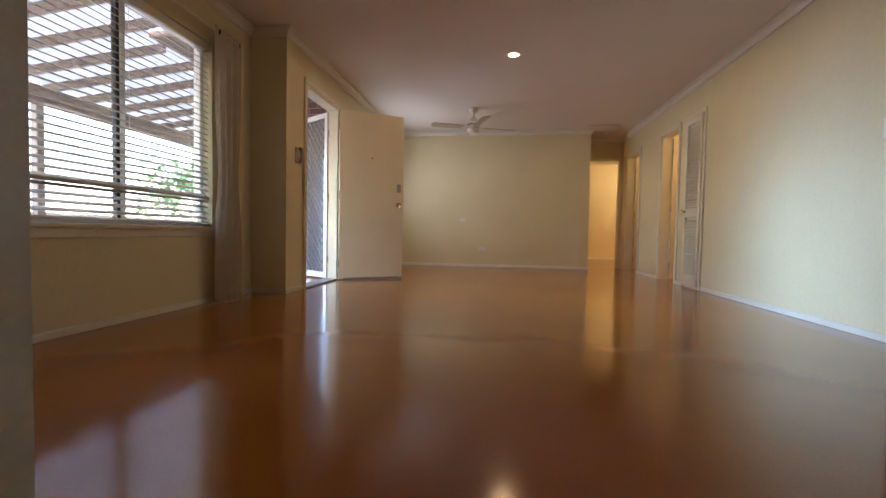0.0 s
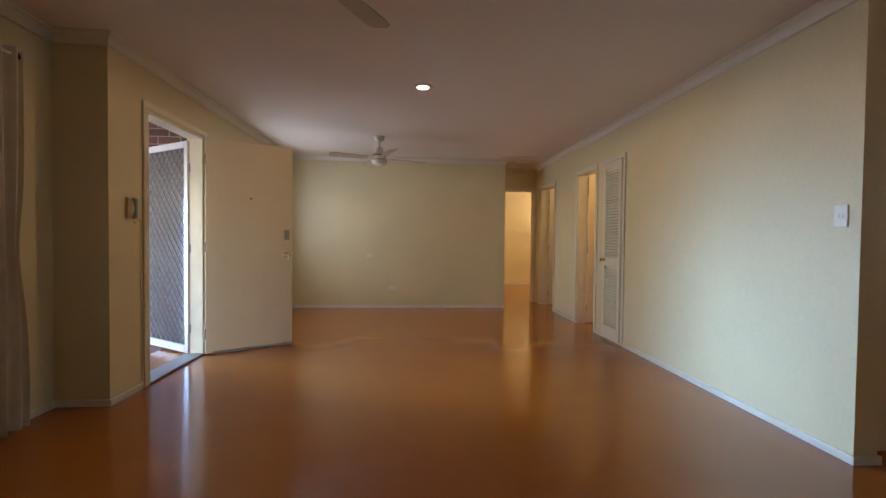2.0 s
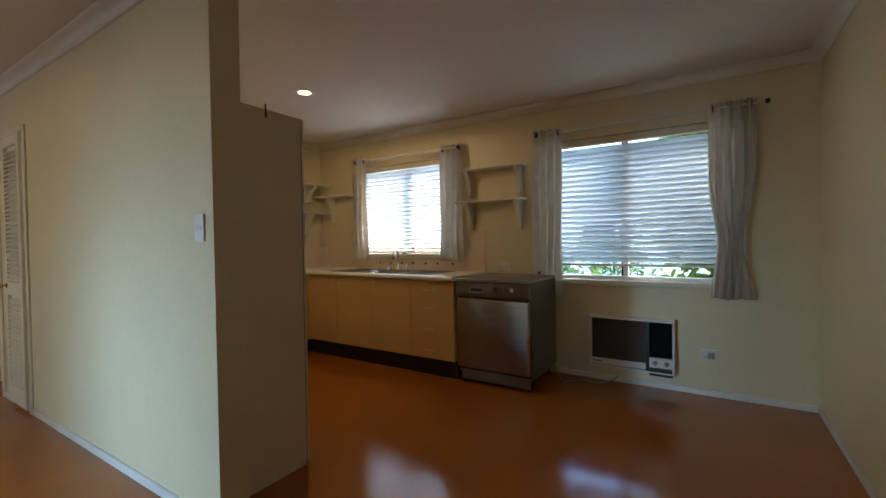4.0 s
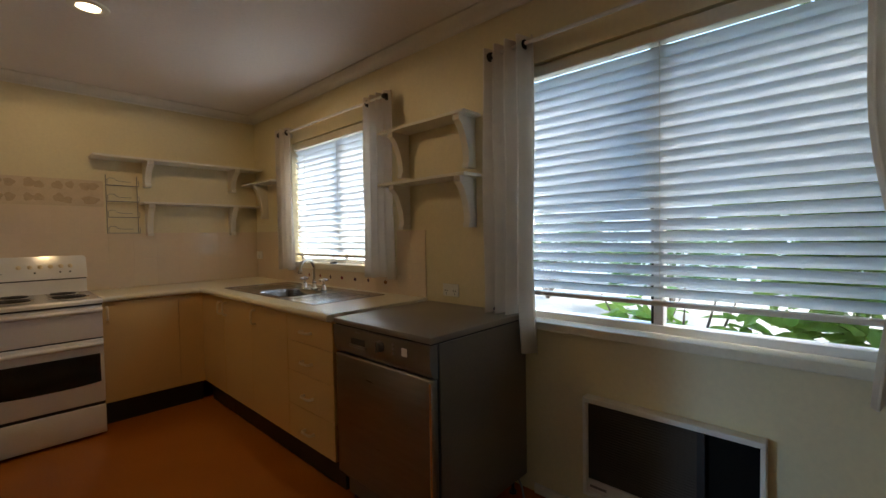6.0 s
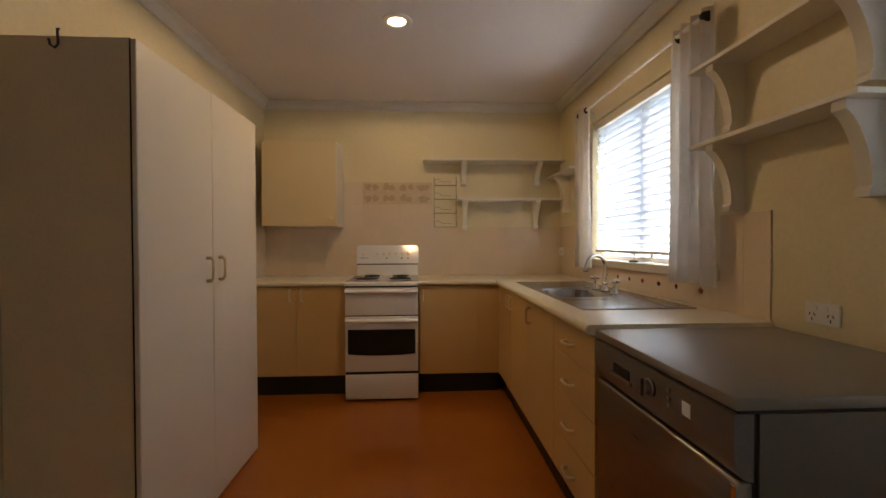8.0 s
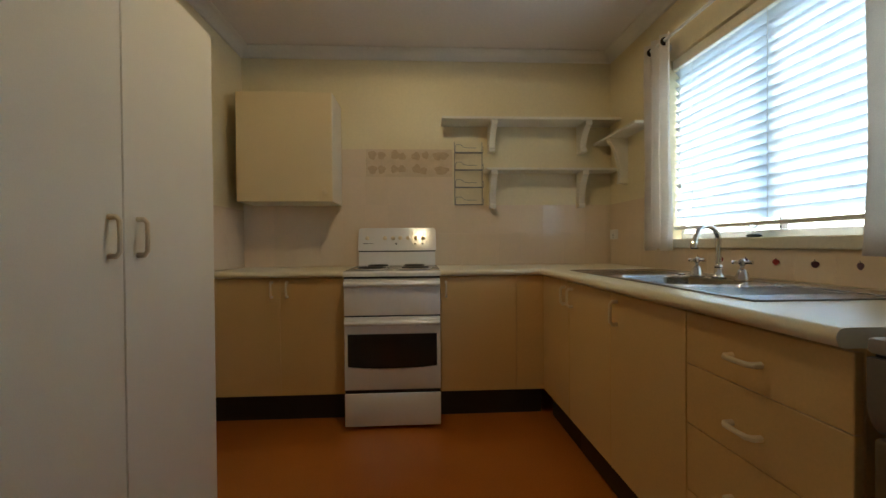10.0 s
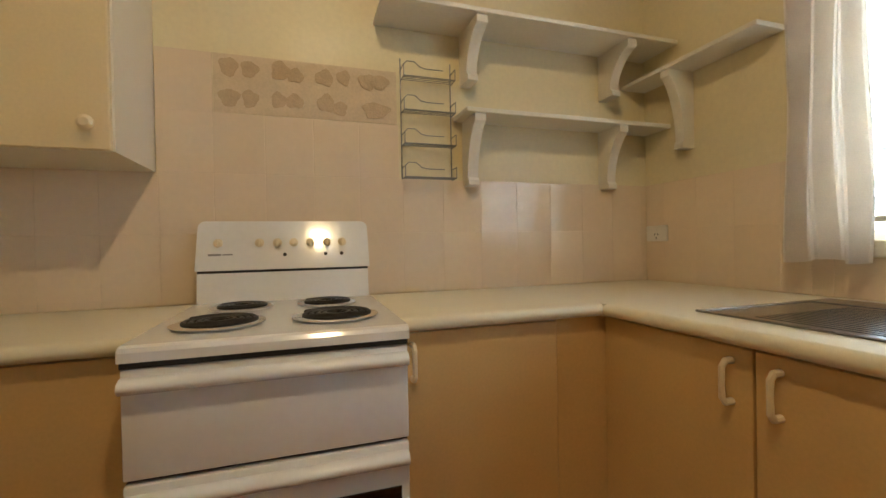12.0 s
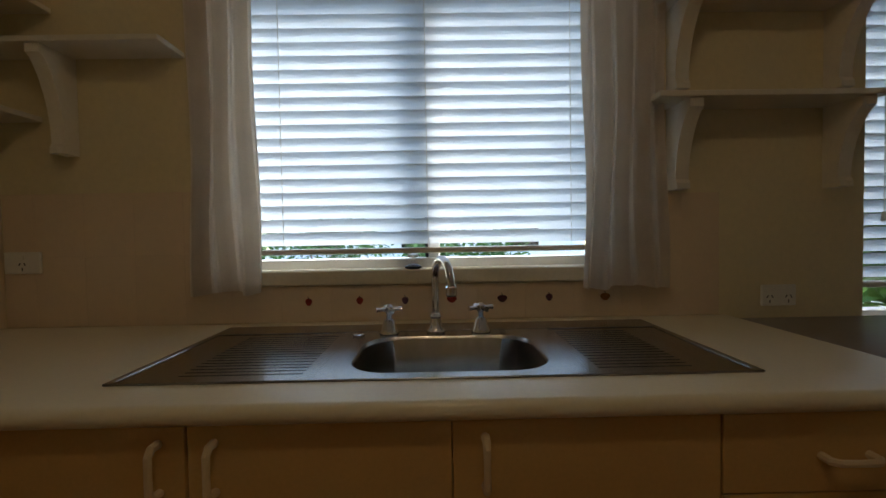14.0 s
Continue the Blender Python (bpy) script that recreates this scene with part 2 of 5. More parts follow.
def prism(outline, axis, a, b, bm=None):
    """An outline of (u, v) pairs, extruded along the axis from a to b."""
    bm = bm or bmesh.new()
    spot = {"x": lambda u, v, w: (w, u, v), "y": lambda u, v, w: (u, w, v), "z": lambda u, v, w: (u, v, w)}[axis]
    lo = [bm.verts.new(spot(u, v, a)) for u, v in outline]
    hi = [bm.verts.new(spot(u, v, b)) for u, v in outline]
    bm.faces.new(lo[::-1])
    bm.faces.new(hi)
    for i in range(len(outline)):
        j = (i + 1) % len(outline)
        bm.faces.new((lo[i], lo[j], hi[j], hi[i]))
    return bm


def lathe(profile, seg=24, bm=None, m=None):
    """A profile of (radius, height) pairs turned about z."""
    own = bmesh.new()
    rings = []
    for r, z in profile:
        rings.append([own.verts.new((r * math.cos(2 * math.pi * i / seg), r * math.sin(2 * math.pi * i / seg), z)) for i in range(seg)])
    for p, q in zip(rings, rings[1:]):
        for i in range(seg):
            j = (i + 1) % seg
            own.faces.new((p[i], p[j], q[j], q[i]))
    own.faces.new(rings[0][::-1])
    own.faces.new(rings[-1])
    if m is not None:
        bmesh.ops.transform(own, matrix=m, verts=own.verts)
    return own if bm is None else merge(bm, own)


def tube(points, radius, seg=10, bm=None, closed=False):
    own = bmesh.new()
    pts = [Vector(p) for p in points]
    n = len(pts)
    rings, up = [], None
    for i, p in enumerate(pts):
        a = pts[(i - 1) % n] if closed or i else p
        b = pts[(i + 1) % n] if closed or i < n - 1 else p
        d = (b - a).normalized()
        if up is None:
            up = d.orthogonal().normalized()
        up = (up - d * up.dot(d)).normalized()
        side = d.cross(up)
        r = radius[i] if isinstance(radius, (list, tuple)) else radius
        rings.append([own.verts.new(p + r * (math.cos(2 * math.pi * k / seg) * up + math.sin(2 * math.pi * k / seg) * side)) for k in range(seg)])
    pairs = list(zip(rings, rings[1:])) + ([(rings[-1], rings[0])] if closed else [])
    for p, q in pairs:
        for k in range(seg):
            own.faces.new((p[k], p[(k + 1) % seg], q[(k + 1) % seg], q[k]))
    if not closed:
        own.faces.new(rings[0][::-1])
        own.faces.new(rings[-1])
    return own if bm is None else merge(bm, own)


def setting(name, bm, material, label="", smooth=False):
    return tagged(part(name, bm, material, None, label, smooth), kind="structure")


def pieces(lo, hi, openings):
    """Splits a wall's length and height around openings (a, b, z0, z1) into boxes."""
    cuts = sorted({lo, hi, *[v for o in openings for v in o[:2]]})
    for a, b in zip(cuts, cuts[1:]):
        at = [o for o in openings if o[0] <= a and b <= o[1]]
        if not at:
            yield a, b, 0.0, CEIL
        for o in at:
            if o[2] > 0:
                yield a, b, 0.0, o[2]
            if o[3] < CEIL:
                yield a, b, o[3], CEIL


CEIL = 2.40


def wall_y(name, x0, x1, y0, y1, openings=(), label="cream painted plaster wall"):
    bm = bmesh.new()
    for a, b, z0, z1 in pieces(y0, y1, openings):
        box(x0, x1, a, b, z0, z1, bm)
    bmesh.ops.remove_doubles(bm, verts=bm.verts, dist=1e-5)
    return setting(name, bm, M_WALL, label)


def wall_x(name, y0, y1, x0, x1, openings=(), label="cream painted plaster wall"):
    bm = bmesh.new()
    for a, b, z0, z1 in pieces(x0, x1, openings):
        box(a, b, y0, y1, z0, z1, bm)
    bmesh.ops.remove_doubles(bm, verts=bm.verts, dist=1e-5)
    return setting(name, bm, M_WALL, label)


# ---- large structure ----
XR, XK, XL, XN, XW = 2.175, 2.305, -2.004, -2.345, 4.925    # partition faces, front wall, niche wall, kitchen window wall
YB, YS, YF, YH = 0.295, 5.080, 7.470, 8.150                # back wall, stove wall, far wall, hall end
setting("floor", box(-2.50, 5.07, -2.3, 11.3, -0.12, 0.0), M_FLOOR, "glossy amber sealed floor with fine mottled grain")
setting("ceiling", box(-2.50, 5.07, -2.3, 11.3, CEIL, CEIL + 0.12), M_CEIL, "white painted plaster ceiling")
LW = (1.55, 3.03, 0.60, 2.04)      # living window: y, y, z, z
SW = (3.07, 4.36, 1.045, 2.04)     # sink window
BW = (0.70, 2.28, 0.835, 2.04)     # dining window
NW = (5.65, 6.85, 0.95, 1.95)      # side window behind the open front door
FD = (3.955, 4.815, 0.0, 2.05)     # front door
LOUV, D2, D3 = (4.99, 5.40, 0.0, 2.0), (5.66, 6.24, 0.0, 2.0), (7.16, 7.86, 0.0, 2.0)
wall_y("wall_west_window", XN - 0.15, XN, YB - 0.11, 3.565, [LW])
wall_x("wall_niche_return", 3.565, 3.70, XN - 0.15, XL)
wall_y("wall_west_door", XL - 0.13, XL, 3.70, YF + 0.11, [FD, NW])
wall_y("partition_wall", XR, XK, 2.62, YH + 0.11, [D2, D3])
wall_x("wall_far", YF, YF + 0.11, XL, 1.455)
wall_y("wall_hall_west", 1.345, 1.455, YF + 0.11, YH)
wall_x("wall_hall_end", YH, YH + 0.11, 1.345, XR, [(1.53, 2.13, 0.0, 2.0)])
wall_x("wall_back", YB - 0.11, YB, XN, XW, [(-0.575, 0.42, 0.0, 2.05)])
wall_y("wall_east_window", XW, XW + 0.14, YB - 0.11, YS + 0.11, [BW, SW])
wall_x("wall_stove", YS, YS + 0.11, XK, XW)
# plain walls that close the rooms beyond
wall_y("wall_entry_west", -1.6, -1.5, -2.3, YB - 0.11)
wall_y("wall_entry_east", 1.2, 1.3, -2.3, YB - 0.11)
wall_x("wall_entry_south", -2.4, -2.3, -1.6, 1.3)
wall_y("wall_rooms_east", 4.3, 4.4, YS + 0.11, 11.2)
wall_x("wall_bath_north", 6.75, 6.85, XK, 4.3)
wall_x("wall_side_room_north", 8.26, 8.36, XK, 4.3)
wall_x("wall_bedroom_north", 11.1, 11.2, 0.3, 4.3)
wall_y("wall_bedroom_west", 0.2, 0.3, 8.26, 11.2)
wall_x("wall_bedroom_south", 8.15, 8.26, 0.3, 1.345)

COVE = [(0.0, 0.0), (0.0, -0.085), (0.008, -0.085), (0.016, -0.078)] + \
       [(0.016 + 0.062 * (1 - math.cos(a)), -0.078 + 0.062 * math.sin(a)) for a in (0.3, 0.6, 0.9, 1.2, 1.45)] + \
       [(0.085, -0.010), (0.085, 0.0)]


def cove(axis, face, turn, a, b, ma=-1, mb=-1):
    """A concave cornice along a wall; face is the wall's plane, turn the side it looks to; ends mitred, -1 inside, 1 outside."""
    bm = prism([(face + turn * (0.001 + 0.8 * u), CEIL - 0.001 + 0.8 * v) for u, v in COVE], axis, a, b)
    for v in bm.verts:
        k = 0 if axis == "x" else 1
        off = abs(v.co[1 - k] - face)
        v.co[k] += -ma * off if abs(v.co[k] - a) < abs(v.co[k] - b) else mb * off
    setting("cornice", bm, M_CORNICE, "white concave plaster cornice", True)


cove("y", XN, 1, YB, 3.565)
cove("x", 3.565, -1, XN, XL, -1, 1)
cove("y", XL, 1, 3.565, YF, 1, -1)
cove("x", YF, -1, XL, 1.455, -1, 1)
cove("y", 1.455, 1, YF, YH, 1, -1)
cove("x", YH, -1, 1.455, XR)
cove("y", XR, -1, 2.62, YH, 1, -1)
cove("x", 2.62, -1, XR, XK, 1, 1)
cove("y", XK, 1, 2.62, YS, 1, -1)
cove("x", YS, -1, XK, XW)
cove("y", XW, -1, YB, YS)
cove("x", YB, 1, XN, XW)

SK = [(0.0, 0.002), (0.012, 0.002), (0.012, 0.038), (0.009, 0.044), (0.0, 0.046)]


def skirting(axis, face, turn, a, b):
    bm = prism([(face + turn * (0.001 + u), v) for u, v in SK], "y" if axis == "y" else "x", a, b)
    setting("baseboard", bm, M_SKIRT, "low white painted skirting board")


skirting("y", XN, 1, YB + 0.014, 3.551)
skirting("x", 3.565, -1, XN + 0.002, XL + 0.012)
skirting("y", XL, 1, 3.553, FD[0] - 0.065)
skirting("y", XL, 1, FD[1] + 0.065, YF - 0.014)
skirting("x", YF, -1, XL + 0.002, 1.467)
skirting("y", 1.455, 1, YF - 0.012, YH - 0.002)
skirting("y", XR, -1, 2.608, LOUV[0] - 0.055)
skirting("y", XR, -1, LOUV[1] + 0.055, D2[0] - 0.055)
skirting("y", XR, -1, D2[1] + 0.055, D3[0] - 0.055)
skirting("x", 2.62, -1, XR - 0.012, XK + 0.012)
skirting("y", XK, 1, 2.608, 2.716)
skirting("y", XK, 1, 3.75, 4.55)
skirting("y", XW, -1, YB + 0.014, 2.04)
skirting("x", YB, 1, 0.43, XW - 0.002)
skirting("x", YB, 1, XN + 0.014, -0.585)
skirting("x", 11.1, -1, 0.31, 4.29)


def architrave(axis, face, turn, a, b, top, width=0.05, proud=0.016, sides=(1, 1)):
    """A flat moulding round an opening, on one face of a wall."""
    lo, hi = sorted((face + turn * 0.001, face + turn * proud))
    bm = bmesh.new()
    runs = [(a - width, b + width, top, top + width)]
    if sides[0]:
        runs.append((a - width, a, 0.001, top))
    if sides[1]:
        runs.append((b, b + width, 0.001, top))
    for u0, u1, z0, z1 in runs:
        if axis == "y":
            box(lo, hi, u0, u1, z0, z1, bm, 0.004, 1)
        else:
            box(u0, u1, lo, hi, z0, z1, bm, 0.004, 1)
    setting("trim", bm, M_TRIM, "cream gloss door architrave")


def lining(axis, w0, w1, a, b, top, thick=0.018):
    bm = bmesh.new()
    for u0, u1, z0, z1 in ((a, a + thick, 0.001, top), (b - thick, b, 0.001, top), (a + thick, b - thick, top - thick, top)):
        if axis == "y":
            box(w0 - 0.002, w1 + 0.002, u0, u1, z0, z1, bm)
        else:
            box(u0, u1, w0 - 0.002, w1 + 0.002, z0, z1, bm)
    setting("trim", bm, M_TRIM, "cream painted door jamb lining")


architrave("y", XL, 1, FD[0], FD[1], FD[3])
lining("y", XL - 0.13, XL, FD[0], FD[1], FD[3], 0.03)
architrave("y", XR, -1, LOUV[0], LOUV[1], LOUV[3], 0.04)
architrave("y", XR, -1, D2[0], D2[1], D2[3], 0.045)
lining("y", XR, XK, D2[0], D2[1], D2[3])
architrave("y", XR, -1, D3[0], D3[1], D3[3], 0.045)
lining("y", XR, XK, D3[0], D3[1], D3[3])
architrave("x", YH, -1, 1.53, 2.13, 2.0, 0.04)
lining("x", YH, YH + 0.11, 1.53, 2.13, 2.0)
lining("x", YB - 0.11, YB, -0.575, 0.42, 2.05)


# ---- windows ----
def window(name, x_in, x_out, o, sill_depth, style, nose=0.022, apron=0.075, track=(0.0, 0.012), foot=0.035):
    """A sliding window set in an opening of a wall that runs along y: frame, mullion, panes, sill and apron."""
    y0, y1, z0, z1 = o
    inward = 1 if x_in > x_out else -1
    ob = tagged(thing(name, "white aluminium sliding window with timber sill", "window", x_in, (y0 + y1) / 2, z0), kind="structure")
    w, h = (y1 - y0) / 2, z1 - z0
    xm = (x_out - x_in) * 0.72

    def slab(nm, ya, yb, za, zb, deep, material, at=xm, label=""):
        part(nm, box(at - deep, at + deep, ya, yb, za, zb, None, 0.003, 1), material, ob, label)

    t = 0.035
    slab("frame_rail", -w, w, 0.0, foot, 0.03, M_ALU)
    slab("frame_rail", -w, w, h - t, h, 0.03, M_ALU)
    slab("frame_stile", -w, -w + t, foot, h - t, 0.03, M_ALU)
    slab("frame_stile", w - t, w, foot, h - t, 0.03, M_ALU)
    m = style
    lo_track, hi_track = track
    slab("mullion", m - 0.018, m + 0.020, foot, h - t, 0.024, M_ALU)
    if lo_track:
        slab("dark_track", m - 0.018 - lo_track, m - 0.018, foot, h - t, 0.02, M_IRON, label="black seal strip")
    if hi_track:
        slab("dark_track", m + 0.020, m + 0.020 + hi_track, foot, h - t, 0.02, M_IRON, label="black seal strip")
    for a, b in ((-w + t, m - 0.018 - lo_track), (m + 0.020 + hi_track, w - t)):
        p = part("pane", box(xm - 0.002, xm + 0.002, a, b, foot, h - t), M_GLASS, ob, "clear glass pane")
        p.visible_shadow = False
    lo, hi = sorted((xm - inward * 0.0 + inward * 0.03, inward * sill_depth))
    part("window_sill", box(lo, hi, -w - 0.04, w + 0.04, -nose, 0.003, None, 0.005, 2), M_TRIM, ob, "cream painted timber sill")
    if apron > nose:
        lo, hi = sorted((inward * 0.001, inward * 0.014))
        part("apron", box(lo, hi, -w - 0.03, w + 0.03, -apron, -nose, None, 0.003, 1), M_TRIM, ob)
    return ob


window("window_1", XN, XN - 0.15, LW, 0.035, 0.02, track=(0.024, 0.0))
window("window_2", XW, XW + 0.14, SW, 0.022, -0.02, 0.044, 0.0)
window("window_3", XW, XW + 0.14, BW, 0.03, 0.02, 0.034, 0.0)
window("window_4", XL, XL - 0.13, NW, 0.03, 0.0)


def blind(label, x, y0, y1, top, bottom, pitch, tilt, facing, slat=0.05, extra=None, ladders=3, slats=M_SLAT):
    """A venetian blind in front of a window: head box, every slat, bottom rail, ladder cords and pull cord."""
    ob = thing("venetian_blind", label, "blind", x, (y0 + y1) / 2, bottom)
    w, h = (y1 - y0) / 2, top - bottom
    part("head_box", box(-0.03, 0.03, -w, w, h - 0.055, h, None, 0.004, 1), M_TRIM, ob, "cream blind head box")
    part("bottom_rail", box(-0.026, 0.026, -w, w, 0.0, 0.018, None, 0.005, 2), M_SHELF, ob)
    bm = bmesh.new()
    prof = [(-slat / 2, 0.0), (-slat / 4, 0.0025), (0, 0.0032), (slat / 4, 0.0025), (slat / 2, 0.0)]
    prism(prof + [(u, v - 0.0025) for u, v in prof[::-1]], "y", -w + 0.004, w - 0.004, bm)
    first = part("slat", bm, slats, ob)
    n = int((h - 0.075) / pitch)
    rnd = random.Random(len(label))
    for i in range(n):
        s = first if i == 0 else first.copy()
        if i:
            scene.collection.objects.link(s)
            s.parent = ob
        s.matrix_basis = pose(0, 0, 0.03 + (i + 0.5) * pitch, rnd.uniform(-0.06, 0.06), tilt + rnd.uniform(-0.5, 0.5), 0)
    if extra:
        part("wide_slat", box(-0.03, 0.03, -w, w, extra - bottom, extra - bottom + 0.02, None, 0.004, 1), slats, ob, "doubled slat")
    for k in range(ladders):
        u = -w + 0.16 + (2 * w - 0.32) * k / (ladders - 1)
        bm = bmesh.new()
        for dx in (-0.024, 0.024):
            tube([(dx, u, 0.015), (dx, u, h - 0.05)], 0.0012, 5, bm)
        part("ladder_cord", bm, M_PLASTIC, ob)
    bm = tube([(facing * 0.034, w - 0.07, 0.25), (facing * 0.034, w - 0.07, h - 0.05)], 0.0015, 5)
    lathe([(0.003, 0.0), (0.008, 0.004), (0.006, 0.03), (0.002, 0.036)], 10, bm, pose(facing * 0.034, w - 0.07, 0.22))
    part("pull_cord", bm, M_PLASTIC, ob)
    return ob


blind("white venetian blind, slats open, in the living room window", XN - 0.045, LW[0] + 0.01, LW[1] - 0.01, 2.035, 0.622, 0.044, 27, 1, extra=0.82, slats=M_SLATW)
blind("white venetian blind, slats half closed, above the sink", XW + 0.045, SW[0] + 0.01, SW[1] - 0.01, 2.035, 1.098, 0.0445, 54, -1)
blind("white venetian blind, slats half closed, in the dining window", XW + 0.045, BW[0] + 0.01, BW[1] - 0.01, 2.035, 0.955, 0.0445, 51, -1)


def curtain(label, x, y0, y1, top, bottom, folds, amp, tie=None, seed=1):
    """A gathered cloth panel with an eyelet heading, hung from a rod along y."""
    ob = thing("curtain", label, "curtain", x, (y0 + y1) / 2, bottom)
    rnd = random.Random(seed)
    w, h = (y1 - y0) / 2, top - bottom
    nu, nv = folds * 10, 26
    ph = [rnd.uniform(-0.9, 0.9) for _ in range(folds + 1)]
    bm = bmesh.new()
    rows = []
    for j in range(nv + 1):
        v = j / nv
        z = v * h
        squeeze = 1.0
        if tie:
            squeeze = 1 - tie[1] * math.exp(-((z + bottom - tie[0]) / 0.28) ** 2)
        row = []
        for i in range(nu + 1):
            u = i / nu
            k = min(int(u * folds), folds - 1)
            drift = (ph[k] * (1 - u * folds + k) + ph[k + 1] * (u * folds - k)) * (1 - v) * 0.6
            wave = math.sin(2 * math.pi * u * folds + drift)
            a = amp * (0.75 + 0.25 * math.sin(3 * u + 2 * v + seed)) * (0.8 + 0.3 * (1 - v))
            yy = (u - 0.5) * 2 * w * squeeze + 0.012 * math.sin(7 * v + 5 * u + seed) * (1 - v)
            zz = z + 0.006 * math.sin(9 * u + seed) * (1 - v)
            row.append(bm.verts.new((a * wave, yy, zz)))
        rows.append(row)
    for p, q in zip(rows, rows[1:]):
        for i in range(nu):
            bm.faces.new((p[i], p[i + 1], q[i + 1], q[i]))
    bmesh.ops.solidify(bm, geom=bm.faces[:], thickness=0.003)
    part("cloth_panel", bm, M_CURTAIN, ob, "", True)
    for k in (0, folds - 1):
        yy = ((k + 0.5) / folds - 0.5) * 2 * w
        m = pose(0, yy, h - 0.04, 90, 0, 0)
        part("eyelet", lathe([(0.014, -0.003), (0.022, -0.003), (0.022, 0.003), (0.014, 0.003)], 16, None, m), M_DARK, ob, "dark metal eyelet ring")
    return ob


def curtain_rod(label, x, wall, y0, y1, z):
    ob = thing("curtain_rod", label, "curtain rod", x, (y0 + y1) / 2, z)
    w = (y1 - y0) / 2
    part("pole", tube([(0, -w, 0), (0, w, 0)], 0.009, 12), M_ROD, ob)
    for s in (-1, 1):
        part("finial", lathe([(0.006, 0), (0.016, 0.004), (0.018, 0.018), (0.012, 0.028), (0.003, 0.03)], 16, None,
                             pose(0, s * w, 0, -90 * s, 0, 0)), M_DARK, ob, "dark bronze end knob")
        bm = tube([(0, s * (w - 0.05), 0), (wall - x, s * (w - 0.05), 0)], 0.006, 8)
        lathe([(0.02, 0), (0.02, 0.004), (0.012, 0.006)], 14, bm, pose(wall - x, s * (w - 0.05), 0, 0, 90 if x > wall else -90, 0))
        part("bracket", bm, M_ROD, ob)
    return ob


G = "curtains"
tagged(curtain("pale grey gathered curtain, floor length, tied back beside the living window", XN + 0.085, 2.94, 3.27, 2.15, 0.012, 4, 0.042, (1.02, 0.22), 2), group=G)
tagged(curtain("pale grey gathered curtain between corner shelf and sink window", XW - 0.085, 4.225, 4.425, 2.14, 0.99, 3, 0.040, None, 3), group=G)
tagged(curtain("pale grey gathered curtain beside the sink and shelves", XW - 0.072, 2.975, 3.235, 2.14, 0.985, 4, 0.036, None, 4), group=G)
tagged(curtain("pale grey gathered curtain between dishwasher and dining window", XW - 0.085, 1.99, 2.25, 2.14, 0.70, 4, 0.058, None, 5), group=G)
tagged(curtain("pale grey gathered curtain, tied back beside the dining window", XW - 0.085, 0.645, 0.93, 2.14, 0.74, 5, 0.040, (1.16, 0.42), 6), group=G)
curtain_rod("white curtain rod with dark end knobs above the sink window", XW - 0.085, XW, 3.03, 4.40, 2.105)
curtain_rod("white curtain rod with dark end knobs above the dining window", XW - 0.085, XW, 0.60, 2.20, 2.105)
curtain_rod("white curtain rod with dark end knobs above the living window", XN + 0.085, XN, 1.45, 3.22, 2.11)


# ---- doors ----
def door_leaf(name, label, hinge, angle, width, height, knob=True, side=1, material=None):
    ob = tagged(thing(name, label, "door", hinge[0], hinge[1], 0.0, angle), kind="structure")
    part("leaf", box(0.003, width, -0.019, 0.019, 0.012, height, None, 0.003, 1), material or M_DOOR, ob)
    for z in (0.2, height / 2, height - 0.2):
        part("hinge", tube([(0.0, side * 0.019, z - 0.045), (0.0, side * 0.019, z + 0.045)], 0.007, 10), M_GREY, ob)
    if knob:
        for s in (-1, 1):
            m = pose(width - 0.065, s * 0.019, 1.0, -90 * s, 0, 0)
            part("door_handle", lathe([(0.024, 0), (0.024, 0.004), (0.010, 0.008), (0.010, 0.03), (0.024, 0.038), (0.025, 0.052), (0.012, 0.06)], 18, None, m), M_BRASS, ob, "brass round knob")
    return ob


front = door_leaf("door_1", "cream painted flush front door, standing open into the room", (XL + 0.022, FD[1] - 0.034), 31.5, 0.80, 2.035, False, -1)
for z, r in ((0.93, 0.030),):
    m = pose(0.735, -0.019, z, 90, 0, 0)
    part("door_handle", lathe([(r, 0), (r, 0.005), (0.012, 0.010), (0.012, 0.03), (0.026, 0.036), (0.029, 0.05), (0.014, 0.062)], 20, None, m), M_BRASS, front, "brass knob with key")
part("key", box(0.731, 0.739, -0.10, -0.078, 0.885, 0.93, None, 0.002, 1), M_CHROME, front)
part("lock_case", box(0.715, 0.765, -0.045, -0.019, 1.09, 1.19, None, 0.006, 2), M_GREY, front, "grey metal deadlock case")
part("peephole", lathe([(0.009, 0), (0.009, 0.004), (0.005, 0.005)], 14, None, pose(0.40, -0.019, 1.49, 90, 0, 0)), M_IRON, front)
part("draught_strip", box(0.06, 0.80, -0.031, -0.019, 0.004, 0.030, None, 0.003, 1), M_GREY, front, "grey draught strip at the foot")
tagged(part("threshold", box(XL - 0.16, XL + 0.012, FD[0] + 0.031, FD[1] - 0.031, 0.001, 0.018, None, 0.005, 2), M_GREY, None, "grey metal door threshold"), kind="structure")

